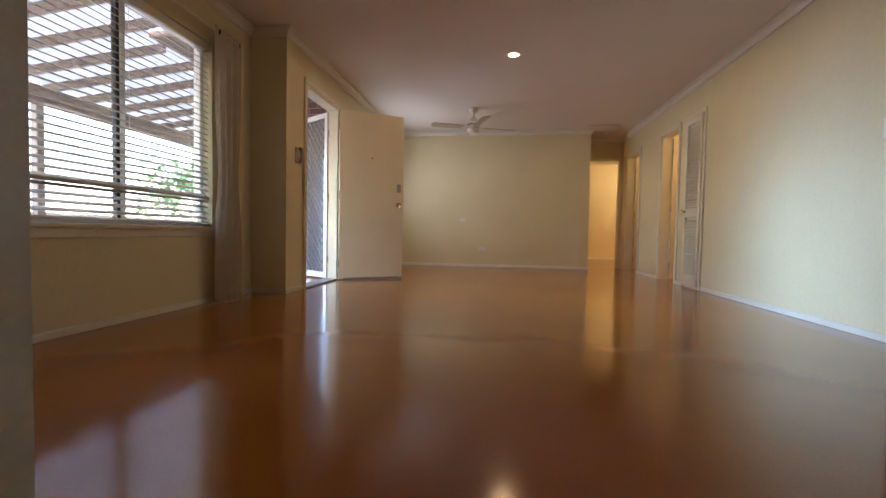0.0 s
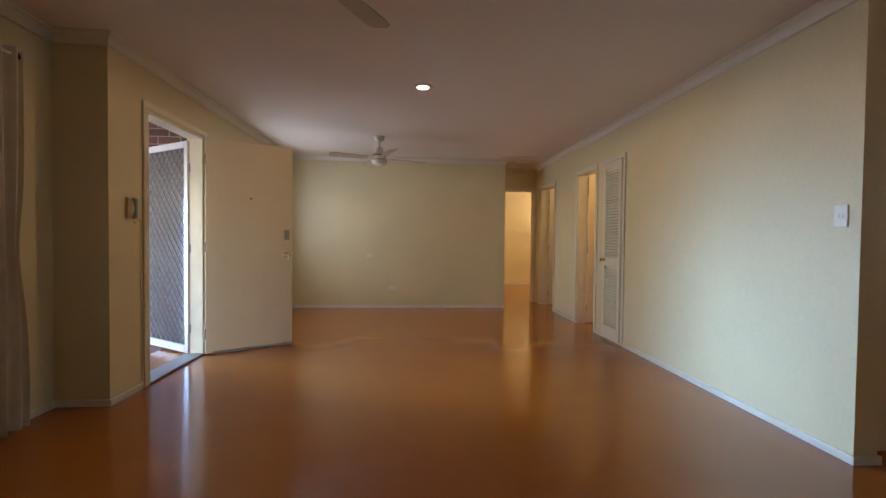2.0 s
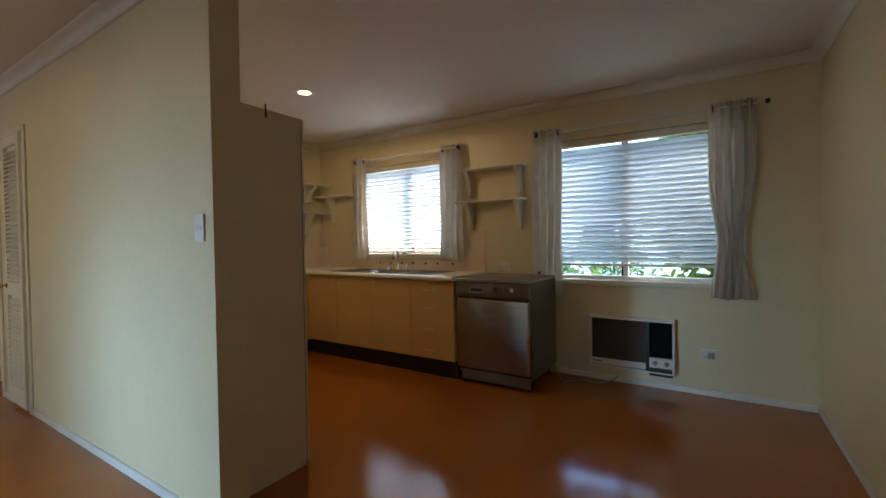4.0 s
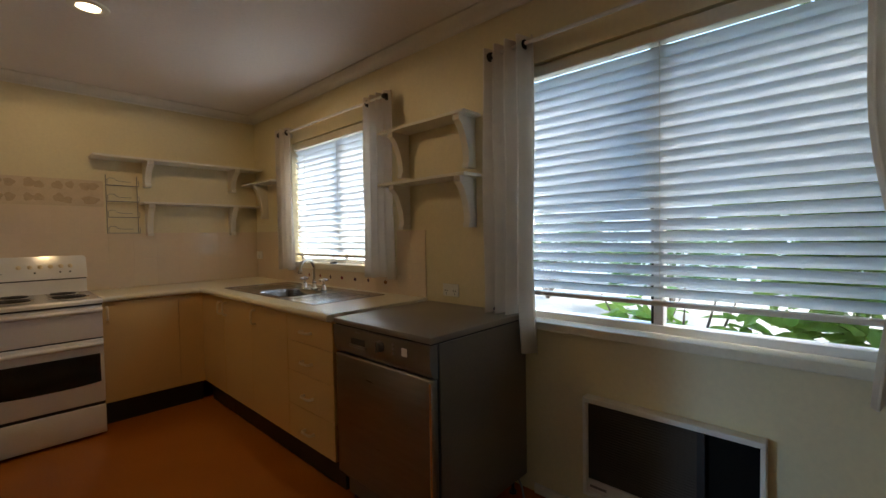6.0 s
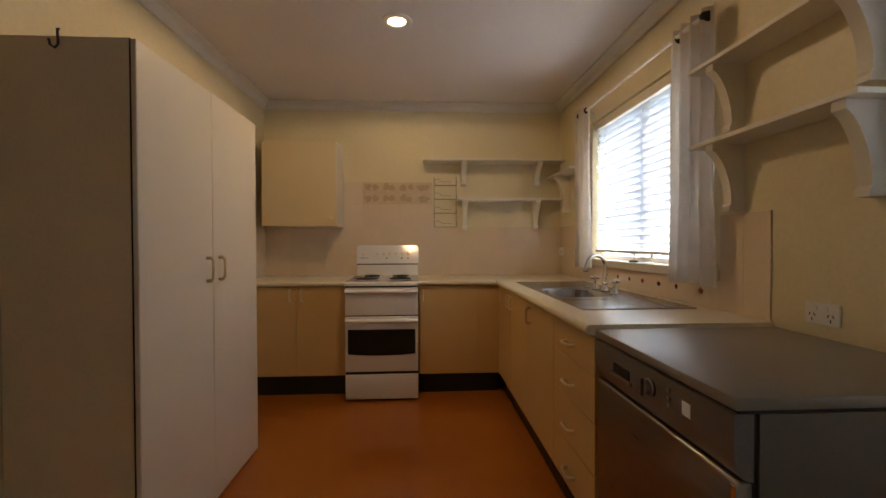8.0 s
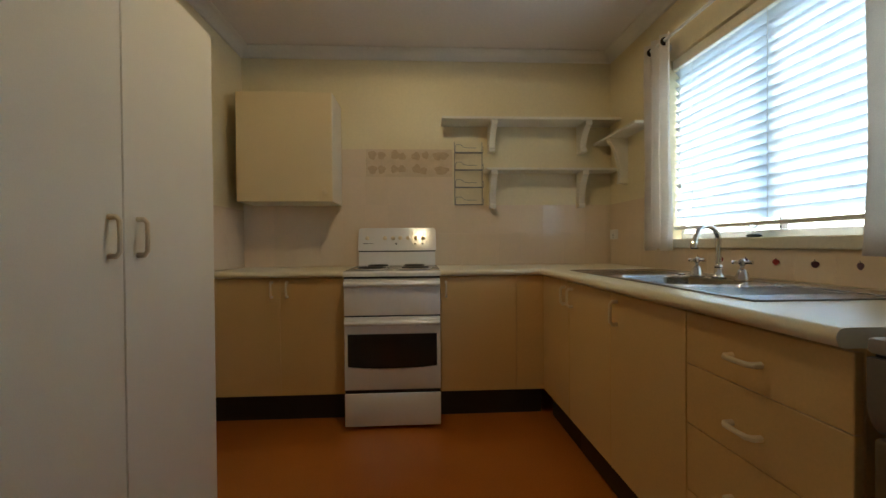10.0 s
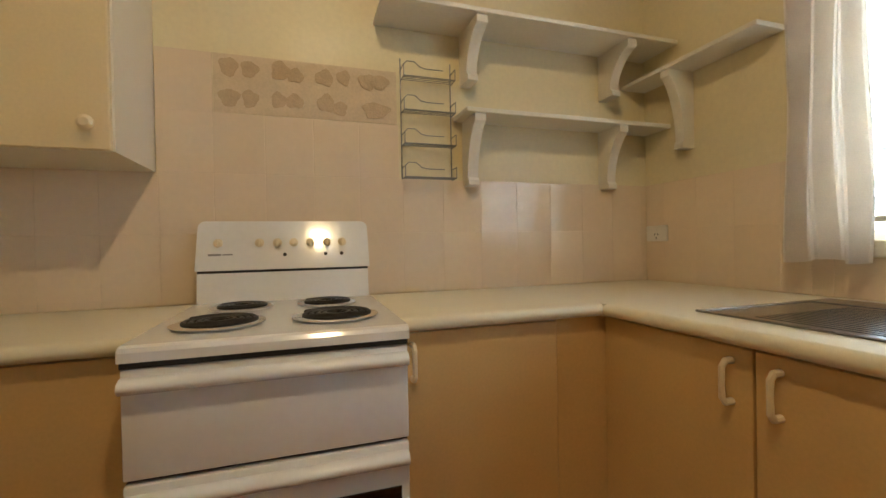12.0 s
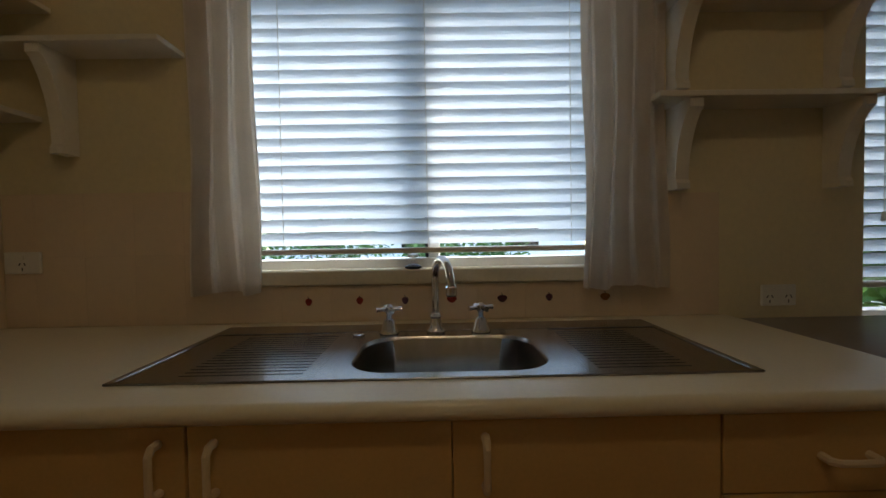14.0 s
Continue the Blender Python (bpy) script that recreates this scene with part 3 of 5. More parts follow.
screen = tagged(thing("door_2", "white framed security screen door with diamond grille, open outward", "door", XL - 0.115, FD[1] - 0.035, 0.0, 147), kind="structure")
SWD, SHT = 0.79, 2.00
for a, b, c, d in ((0.0, 0.055, 0.02, SHT), (SWD - 0.055, SWD, 0.02, SHT), (0.055, SWD - 0.055, 0.02, 0.09), (0.055, SWD - 0.055, SHT - 0.06, SHT)):
    part("frame_rail", box(a, b, -0.016, 0.016, c, d, None, 0.003, 1), M_SCREEN, screen)
bm = bmesh.new()
step = 0.085
for s in (-1, 1):
    k = -2.2
    while k < 3.2:
        pts = []
        for u in np.linspace(0.055, SWD - 0.055, 60):
            z = 0.09 + k + s * (u - 0.055) * 1.25 + (0.0 if s > 0 else 0.85)
            if 0.09 <= z <= SHT - 0.06:
                pts.append((float(u), 0.004 * s, float(z)))
        if len(pts) > 1:
            tube([pts[0], pts[-1]], 0.0045, 5, bm)
        k += step * 1.25
part("fly_mesh", box(0.055, SWD - 0.055, -0.0016, -0.0008, 0.09, SHT - 0.06), M_FLY, screen, "fine fly mesh, kept dark for the shaded porch behind")
part("diamond_grille", bm, M_MESH, screen, "brown aluminium diamond grille")
for z in (0.25, 1.0, 1.75):
    part("hinge", tube([(-0.006, 0.0, z - 0.04), (-0.006, 0.0, z + 0.04)], 0.008, 10), M_GREY, screen)
part("closer", tube([(0.03, -0.03, SHT - 0.04), (0.34, -0.03, SHT - 0.03)], 0.010, 10), M_ALU, screen)

door_leaf("door_3", "cream painted flush door, open into the bathroom", (XK - 0.002, D2[1] - 0.022), 4, 0.54, 1.97, True, -1)
door_leaf("door_4", "cream painted flush door, open into the side room", (XK - 0.002, D3[1] - 0.022), 6, 0.66, 1.97, True, -1)
door_leaf("door_5", "cream painted flush door, open into the bedroom", (1.552, YH + 0.112), 84, 0.56, 1.97, True, -1)

louver = tagged(thing("door_6", "white narrow louvred cupboard door, closed", "door", XR - 0.004, LOUV[0] + 0.006, 0.03), kind="structure")
LWD, LHT = LOUV[1] - LOUV[0] - 0.012, 1.955
for a, b, c, d in ((0, 0.05, 0, LHT), (LWD - 0.05, LWD, 0, LHT), (0.05, LWD - 0.05, 0, 0.13), (0.05, LWD - 0.05, LHT - 0.07, LHT), (0.05, LWD - 0.05, 0.80, 0.90)):
    part("door_frame", box(-0.03, -0.001, a, b, c, d, None, 0.003, 1), M_TRIM, louver)
part("backing", box(-0.006, -0.001, 0.05, LWD - 0.05, 0.13, LHT - 0.07), M_TRIM, louver)
first = None
for z0, z1 in ((0.13, 0.80), (0.90, LHT - 0.07)):
    z = z0 + 0.022
    while z < z1 - 0.01:
        if first is None:
            first = part("slat", box(-0.019, 0.019, 0.05, LWD - 0.05, -0.0035, 0.0035), M_TRIM, louver)
            s = first
        else:
            s = first.copy()
            scene.collection.objects.link(s)
        s.matrix_basis = pose(-0.018, 0, z, 0, -38, 0)
        z += 0.032
m = pose(-0.03, LWD - 0.045, 0.87, 0, -90, 0)
part("door_handle", lathe([(0.018, 0), (0.018, 0.004), (0.008, 0.008), (0.008, 0.022), (0.019, 0.03), (0.020, 0.042), (0.010, 0.05)], 18, None, m), M_BRASS, louver, "brass round knob")


# ---- ceiling fans and lights ----
def ceiling_fan(label, x, y, turn):
    ob = thing("ceiling_fan", label, "ceiling fan", x, y, CEIL, turn, "ceiling fans")
    part("canopy", lathe([(0.066, 0.0), (0.066, -0.015), (0.055, -0.05), (0.040, -0.065), (0.014, -0.068)], 24), M_FAN, ob, "", True)
    part("down_rod", tube([(0, 0, -0.06), (0, 0, -0.16)], 0.011, 12), M_FAN, ob)
    part("motor_housing", lathe([(0.02, -0.135), (0.045, -0.15), (0.05, -0.20), (0.075, -0.215), (0.088, -0.235), (0.088, -0.265), (0.07, -0.28), (0.05, -0.285)], 28), M_FAN, ob, "", True)
    part("motor_band", lathe([(0.0895, -0.236), (0.0895, -0.246)], 28), M_DARK, ob, "dark band round the motor")
    part("light_shade", lathe([(0.055, -0.285), (0.095, -0.30), (0.10, -0.315), (0.085, -0.345), (0.05, -0.362), (0.01, -0.366)], 28), M_SHADE, ob, "frosted glass bowl, unlit", True)
    for k in range(4):
        r = pose(0, 0, 0, 0, 0, 90 * k)
        bm = box(0.07, 0.20, -0.018, 0.018, -0.283, -0.277, None, 0.002, 1)
        bmesh.ops.transform(bm, matrix=r, verts=bm.verts)
        part("blade_iron", bm, M_FAN, ob)
        outline = [(0.15, -0.052), (0.56, -0.066), (0.60, -0.06), (0.62, -0.035), (0.62, 0.035), (0.60, 0.06), (0.56, 0.066), (0.15, 0.052)]
        bm = prism(outline, "z", -0.004, 0.004)
        bmesh.ops.transform(bm, matrix=r @ pose(0, 0, -0.275, 11, 0, 0), verts=bm.verts)
        part("blade", bm, M_BLADE, ob, "tan laminate blade")
    return ob


ceiling_fan("cream four-blade ceiling fan with frosted bowl, near the window", -0.50, 2.20, 61)
ceiling_fan("cream four-blade ceiling fan with frosted bowl, near the far wall", -0.47, 6.09, 20)


def downlight(x, y):
    ob = thing("downlight", "round recessed downlight, lit, in the ceiling", "downlight", x, y, CEIL, 0, "downlights")
    part("trim_ring", lathe([(0.047, -0.001), (0.050, -0.008), (0.066, -0.012), (0.082, -0.008), (0.085, -0.001)], 32), M_SHELF, ob, "white trim ring", True)
    part("lens", lathe([(0.0485, -0.001), (0.0485, -0.004), (0.02, -0.005)], 32), M_LAMP, ob, "glowing warm lamp face")
    return ob


downlight(0.035, 4.29)
downlight(3.535, 3.68)
alarm = thing("smoke_alarm", "small round white smoke alarm on the hall ceiling", "smoke alarm", 1.72, 7.62, CEIL)
part("body", lathe([(0.06, -0.001), (0.06, -0.018), (0.05, -0.032), (0.02, -0.036)], 24), M_PLASTIC, alarm, "", True)
hatch = tagged(thing("ceiling_hatch", "square ceiling hatch with timber trim in the hall", "hatch", 1.60, 7.35, CEIL), kind="structure")
part("panel", box(-0.22, 0.22, -0.16, 0.16, -0.008, -0.001), M_CEIL, hatch)
for a, b, c, d in ((-0.25, 0.25, -0.19, -0.16), (-0.25, 0.25, 0.16, 0.19), (-0.25, -0.22, -0.16, 0.16), (0.22, 0.25, -0.16, 0.16)):
    part("frame_rail", box(a, b, c, d, -0.018, -0.001, None, 0.003, 1), M_TRIM, hatch)


def plate(name, label, category, m, w=0.115, h=0.07, switches=0, sockets=0):
    """A wall plate in local x (width) and z (height), facing -y."""
    ob = thing(name, label, category)
    ob.matrix_basis = m
    part("cover_plate", box(-w / 2, w / 2, -0.010, -0.001, -h / 2, h / 2, None, 0.004, 2), M_PLASTIC, ob)
    for k in range(switches):
        u = (k - (switches - 1) / 2) * w / max(switches, 1) * 0.6
        part("rocker", box(u - 0.007, u + 0.007, -0.014, -0.009, (0.008 if sockets else -0.010), (0.024 if sockets else 0.012), None, 0.002, 1), M_PLASTIC, ob)
    for k in range(sockets):
        u = (k - (sockets - 1) / 2) * 0.062
        for dx, dz, a in ((-0.008, -0.004, 30), (0.008, -0.004, -30), (0, -0.020, 0)):
            bm = box(-0.0012, 0.0012, -0.0115, -0.0095, -0.005, 0.005)
            bmesh.ops.transform(bm, matrix=pose(u + dx, 0, dz, 0, a, 0), verts=bm.verts)
            part("pin_slot", bm, M_IRON, ob)
    return ob


plate("power_socket", "white double power socket low on the far wall", "socket", pose(-0.36, YF, 0.32), switches=2, sockets=2)
plate("wall_thermostat", "small white wall plate on the far wall", "wall plate", pose(-0.72, YF, 0.83), 0.10, 0.055)
plate("light_switch", "white light switch on the partition wall", "switch", pose(XR, 2.715, 1.255, 0, 0, -90), 0.07, 0.115, 2)
plate("power_socket", "white double power socket above the dishwasher", "socket", pose(XW, 2.567, 0.94, 0, 0, -90), switches=2, sockets=2)
plate("power_socket", "cream power socket on tiles in the kitchen corner", "socket", pose(XW - 0.008, 5.005, 1.09, 0, 0, -90), 0.115, 0.07, 1, 1)
plate("power_socket", "white power socket low under the dining window", "socket", pose(XW, 0.925, 0.315, 0, 0, -90), 0.10, 0.07, 1, 1)
plug_top = thing("power_plug", "small dark power plug pushed into the low socket", "plug", XW - 0.0125, 0.915, 0.306)
part("body", box(-0.030, 0.0, -0.017, 0.017, -0.018, 0.018, None, 0.005, 2), M_GREY, plug_top, "", True)

intercom = thing("intercom_handset", "grey wall intercom handset beside the front door", "intercom", XL, 3.76, 1.25)
part("base_plate", box(0.001, 0.02, -0.035, 0.035, -0.02, 0.13, None, 0.005, 2), M_HANDLE, intercom)
bm = tube([(0.03, 0.0, -0.01), (0.045, 0.0, 0.0), (0.05, 0.0, 0.05), (0.045, 0.0, 0.11), (0.03, 0.0, 0.12)], [0.014, 0.016, 0.010, 0.016, 0.014], 10)
part("handset", bm, M_GREY, intercom, "", True)
bm = tube([(0.03, 0.0, -0.01), (0.03, 0.02, -0.05), (0.03, 0.045, -0.03), (0.02, 0.05, 0.02)], 0.003, 6)
part("cord", bm, M_HANDLE, intercom)
part("wall_cable", tube([(0.006, 0.036, 0.0), (0.005, 0.10, -0.012), (0.005, 0.118, -0.04), (0.005, 0.120, -0.6), (0.005, 0.121, -1.18)], 0.0032, 6), M_HANDLE, intercom, "thin cream cable running down the wall")


# ---- kitchen: cupboards and worktops ----
FX, FY, KICK, TOPZ = 4.264, 4.555, 0.158, 0.88      # cupboard faces and heights
D = 0.018


def pull(parent, m, length=0.085):
    """A bowed plastic handle: local z along its length, standing off towards -y."""
    h = length / 2
    pts = [(0, 0, -h), (0, -0.018, -h), (0, -0.027, -h + 0.010), (0, -0.028, 0), (0, -0.027, h - 0.010), (0, -0.018, h), (0, 0, h)]
    bm = tube(pts, [0.008, 0.0075, 0.0065, 0.006, 0.0065, 0.0075, 0.008], 8)
    bmesh.ops.transform(bm, matrix=m, verts=bm.verts)
    return part("handle", bm, M_HANDLE, parent, "cream bowed plastic handle", True)


def base_cabinet(label, m, width, depth, fronts, panel=None, hollow=False):
    """A floor cupboard: local x along its front, front at y = 0, depth to +y. fronts: (x0, x1, z0, z1, handle x, handle z, turned)."""
    ob = thing("base_cabinet", label, "cabinet", group="kitchen base cabinets")
    ob.matrix_basis = m
    if hollow:
        bm = box(0, width, D + 0.002, depth, KICK, KICK + 0.018)
        box(0, 0.016, D + 0.002, depth, KICK + 0.018, TOPZ - 0.037, bm)
        box(width - 0.016, width, D + 0.002, depth, KICK + 0.018, TOPZ - 0.037, bm)
        box(0.016, width - 0.016, depth - 0.01, depth, KICK + 0.018, TOPZ - 0.037, bm)
    else:
        bm = box(0, width, D + 0.002, depth, KICK, TOPZ - 0.037)
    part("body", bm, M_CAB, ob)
    part("kickboard", box(0, width, 0.055, 0.075, 0.001, KICK), M_BLACK, ob, "black kickboard")
    if panel:
        part("filler_panel", box(panel[0], panel[1], 0.003, D, KICK, TOPZ - 0.04), M_CAB, ob)
    for x0, x1, z0, z1, hx, hz, turned in fronts:
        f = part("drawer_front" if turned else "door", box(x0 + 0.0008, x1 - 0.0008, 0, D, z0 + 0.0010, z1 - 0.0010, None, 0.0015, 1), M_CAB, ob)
        if hx is not None:
            pull(f, pose(hx, 0, hz, 0, 90 if turned else 0, 0))
    return ob


ZT = TOPZ - 0.042
base_cabinet("cream laminate base cabinet with two doors beside the stove", pose(XK + 0.004, FY, 0), 3.092 - XK - 0.004, YS - FY - 0.01,
             [(0.05, 0.410, KICK, ZT, 0.365, 0.775, 0), (0.410, 3.092 - XK - 0.004, KICK, ZT, 0.452, 0.775, 0)], (0.0, 0.048))
base_cabinet("cream laminate base cabinet with one door beside the stove", pose(3.646, FY, 0), FX - 3.646, YS - FY - 0.01,
             [(0.002, 0.455, KICK, ZT, 0.035, 0.765, 0)], (0.456, FX - 3.646 + 0.012))
SIDE = -90
base_cabinet("cream laminate corner cabinet with one door under the sink worktop", pose(FX, FY - 0.001, 0, 0, 0, SIDE), FY - 4.12 - 0.002, XW - FX - 0.01,
             [(0.0, FY - 4.123, KICK, ZT, FY - 4.167, 0.765, 0)])
base_cabinet("cream laminate sink cabinet with two doors", pose(FX, 4.118, 0, 0, 0, SIDE), 0.92, XW - FX - 0.01,
             [(0, 0.453, KICK, ZT, 0.047, 0.765, 0), (0.453, 0.92, KICK, ZT, 0.510, 0.765, 0)], None, True)
base_cabinet("cream laminate unit of four drawers beside the dishwasher", pose(FX, 3.196, 0, 0, 0, SIDE), 0.455, XW - FX - 0.01,
             [(0, 0.455, 0.695, ZT, 0.215, 0.760, 1), (0, 0.455, 0.530, 0.695, 0.215, 0.600, 1), (0, 0.455, 0.345, 0.530, 0.215, 0.420, 1), (0, 0.455, KICK, 0.345, 0.215, 0.235, 1)])


def nosed(axis, back, front, a, b, turn):
    """A worktop strip with a rounded front edge; turn is the way that the front looks along the other axis."""
    t, r = 0.036, 0.018
    arc = [(front - turn * (r - r * math.sin(w)), TOPZ - r + r * math.cos(w)) for w in np.linspace(0, math.pi, 9)]
    return prism([(back, TOPZ)] + [(float(u), float(v)) for u, v in arc] + [(back, TOPZ - t)], axis, a, b)


wt = tagged(thing("worktop", "cream laminate worktop, short run beside the stove", "worktop", 0, 0, 0), group="worktops")
part("top", nosed("x", YS - 0.010, FY - 0.030, XK + 0.002, 3.094, -1), M_TOP, wt, "", True)
wt = tagged(thing("worktop", "cream laminate L-shaped worktop with rounded edge, round the corner", "worktop", 0, 0, 0), group="worktops")
SX0, SX1, SY0, SY1 = 4.375, 4.825, 3.09, 4.30          # cut-out under the sink
bm = nosed("y", SX0, FX - 0.030, 2.745, FY - 0.030, -1)
box(SX0, XW - 0.010, 2.745, SY0, TOPZ - 0.036, TOPZ, bm)
box(SX1, XW - 0.010, SY0, SY1, TOPZ - 0.036, TOPZ, bm)
box(SX0, XW - 0.010, SY1, FY - 0.030, TOPZ - 0.036, TOPZ, bm)
part("top", bm, M_TOP, wt, "", True)
bm = nosed("x", YS - 0.010, FY - 0.030, 3.643, FX - 0.030 + 0.004, -1)
box(FX - 0.026, XW - 0.010, FY - 0.0302, YS - 0.010, TOPZ - 0.036, TOPZ, bm)
part("return_top", bm, M_TOP, wt, "", True)

# tall pantry cupboard
PX, PY0, PY1, PH = 2.738, 2.742, 3.738, 1.838
pantry = thing("pantry_cupboard", "tall off-white two-door pantry cupboard with beige side", "cupboard", XK + 0.002, PY0, 0.0)
pw, pd = PY1 - PY0, PX - XK - 0.002
part("body", box(0, pd - 0.02, 0.018, pw, 0.001, PH), M_CABW, pantry)
part("side_panel", box(0, pd - 0.02, 0.0, 0.0178, 0.001, PH, None, 0.002, 1), M_CABSIDE, pantry, "beige laminate side panel")
part("edge_strip", box(pd - 0.02, pd - 0.0185, 0.0, 0.0178, 0.001, PH), M_BLACK, pantry, "dark joint strip")
for k in range(2):
    a = 0.002 + k * pw / 2
    dr = part("door", box(pd - 0.018, pd, a + 0.001, a + pw / 2 - 0.002, 0.012, PH - 0.002, None, 0.0025, 1), M_CABW, pantry, "off-white textured door")
    hy = a + pw / 2 - 0.055 if k == 0 else a + 0.055
    pull(dr, pose(pd, hy, 1.055, 0, 0, 90), 0.10)
hook = thing("wall_hook", "small black iron hook on top edge of the pantry side", "hook", 2.505, PY0, PH)
part("body", tube([(0, -0.004, 0.02), (0, -0.010, 0.018), (0, -0.008, -0.03), (-0.004, -0.016, -0.045), (-0.010, -0.026, -0.04), (-0.012, -0.028, -0.022)], 0.004, 8), M_IRON, hook, "", True)

# wall cupboard
cup = thing("wall_cupboard", "cream single-door wall cupboard above the worktop", "cupboard", 2.395, 4.76, 1.305)
cw, ch, cd = 0.59, 0.685, YS - 4.76 - 0.001
part("body", box(0.002, cw, 0.019, cd, 0, ch), M_CABW, cup, "off-white cupboard body")
cdoor = part("door", box(0, cw - 0.004, 0, 0.018, 0.001, ch - 0.001, None, 0.002, 1), M_CABPALE, cup, "cream door")
part("knob", lathe([(0.008, 0), (0.008, 0.012), (0.017, 0.018), (0.018, 0.026), (0.010, 0.032)], 16, None, pose(cw - 0.045, 0, 0.06, 90, 0, 0)), M_HANDLE, cdoor, "round cream knob", True)


# ---- stove ----
stove = thing("stove", "white upright electric stove with four coil hotplates", "stove", 3.104, 4.425, -0.004)
SWI = 0.538


def rail(z0, z1, inset):
    """A full-width rounded handle moulding along the top of a stove door."""
    arc = [(-0.024 * math.sin(a), (z0 + z1) / 2 - (z1 - z0) / 2 * math.cos(a)) for a in np.linspace(0, math.pi, 11)]
    return prism([(float(u), float(v)) for u, v in arc], "x", inset, SWI - inset)


part("body", box(0.004, SWI - 0.004, 0.026, 0.628, 0.02, 0.855), M_WHITE, stove)
part("front_frame", box(0.003, SWI - 0.003, 0.0225, 0.0255, 0.02, 0.857), M_BLACK, stove, "dark frame behind the doors")
part("plinth", box(0.02, SWI - 0.02, 0.05, 0.60, 0.005, 0.02), M_BLACK, stove)
hob = prism([(-0.004, 0.858), (-0.004, 0.876), (0.002, 0.884), (0.015, 0.887), (0.56, 0.892), (0.56, 0.858)], "x", -0.001, SWI + 0.001)
part("hob_top", hob, M_WHITE, stove, "white enamel hob")
part("seam", box(0.003, SWI - 0.003, -0.0030, 0.022, 0.8470, 0.8579), M_BLACK, stove)
grill = part("grill_door", box(0.002, SWI - 0.002, 0.0, 0.022, 0.640, 0.8465, None, 0.005, 2), M_WHITE, stove, "white grill door", True)
part("handle", rail(0.800, 0.831, 0.004), M_WHITE, grill, "", True)
oven = part("oven_door", box(0.002, SWI - 0.002, 0.0, 0.022, 0.225, 0.632, None, 0.006, 2), M_WHITE, stove, "white oven door", True)
part("handle", rail(0.584, 0.615, 0.006), M_WHITE, oven, "", True)
win = [(0.022, 0.538), (0.022, 0.358), (0.10, 0.350), (0.20, 0.346), (0.33, 0.346), (0.43, 0.350), (SWI - 0.022, 0.358), (SWI - 0.022, 0.538)]
part("oven_window", prism(win, "y", -0.004, 0.002), M_GLASSBLACK, oven, "black glass oven window")
part("drawer_front", box(0.002, SWI - 0.002, 0.0, 0.022, 0.022, 0.205, None, 0.006, 2), M_WHITE, stove, "white storage drawer", True)
part("shadow_gap", box(0.004, SWI - 0.004, 0.012, 0.0222, 0.205, 0.225), M_BLACK, stove, "dark gap above the drawer")
guard = prism([(0.565, 0.892), (0.56, 0.892), (0.572, 0.985), (0.64, 0.985), (0.64, 0.892)], "x", 0.006, SWI - 0.006)
part("splash_panel", guard, M_WHITE, stove)
part("gap_strip", box(0.006, SWI - 0.006, 0.575, 0.64, 0.985, 0.993), M_BLACK, stove)
panel = bmesh.new()
outline = [(0.0, 0.993), (SWI, 0.993), (SWI, 1.13)] + [(SWI - 0.022 + 0.022 * math.cos(a), 1.130 + 0.022 * math.sin(a)) for a in np.linspace(0.2, 1.57, 5)] + \
          [(0.022 - 0.022 * math.sin(a), 1.130 + 0.022 * math.cos(a)) for a in np.linspace(0, 1.4, 5)]
prism([(float(u), float(v)) for u, v in outline], "y", 0.570, 0.645, panel)
bp = part("control_panel", panel, M_WHITE, stove, "white control panel with rounded corners")
for k, u in enumerate((0.062, 0.184, 0.239, 0.290, 0.343, 0.398, 0.448)):
    m = pose(u, 0.570, 1.080, 90, 0, 0)
    kn = lathe([(0.014, 0), (0.014, 0.004), (0.010, 0.006), (0.009, 0.018), (0.006, 0.020)], 18, None, m)
    box(u - 0.002, u + 0.002, 0.545, 0.556, 1.070, 1.093, kn)
    part("knob", kn, M_HANDLE, bp, "cream control knob", True)
for u in (0.262, 0.392, 0.445):
    part("indicator", lathe([(0.006, 0), (0.006, 0.003)], 12, None, pose(u, 0.570, 1.040, 90, 0, 0)), M_IRON, bp, "black indicator lens")
part("badge", box(0.035, 0.072, 0.5685, 0.570, 1.040, 1.046), M_INK, bp, "small dark badge")
part("badge", box(0.076, 0.105, 0.5685, 0.570, 1.041, 1.045), M_INK, bp, "small dark badge")
for ob in (bp, *bp.children_recursive):
    for v in ob.data.vertices:
        v.co.y += 0.385 * max(0.0, v.co.z - 0.993)
for u, v, r in ((0.135, 0.175, 0.088), (0.150, 0.425, 0.072), (0.395, 0.175, 0.092), (0.385, 0.425, 0.074)):
    z = 0.8885 + 0.004 * v
    part("drip_ring", lathe([(r - 0.006, z), (r + 0.008, z + 0.001), (r + 0.012, z + 0.005), (r + 0.004, z + 0.007)], 32, None, pose(u, v, 0)), M_CHROME, stove, "chrome drip ring", True)
    pts = []
    for i in range(150):
        a = i / 149 * 2 * math.pi * 4.4
        rr = 0.018 + (r - 0.022) * i / 149
        pts.append((u + rr * math.cos(a), v + rr * math.sin(a), z + 0.0075))
    part("coil_element", tube(pts, 0.0062, 6), M_IRON, stove, "black spiral hotplate coil", True)

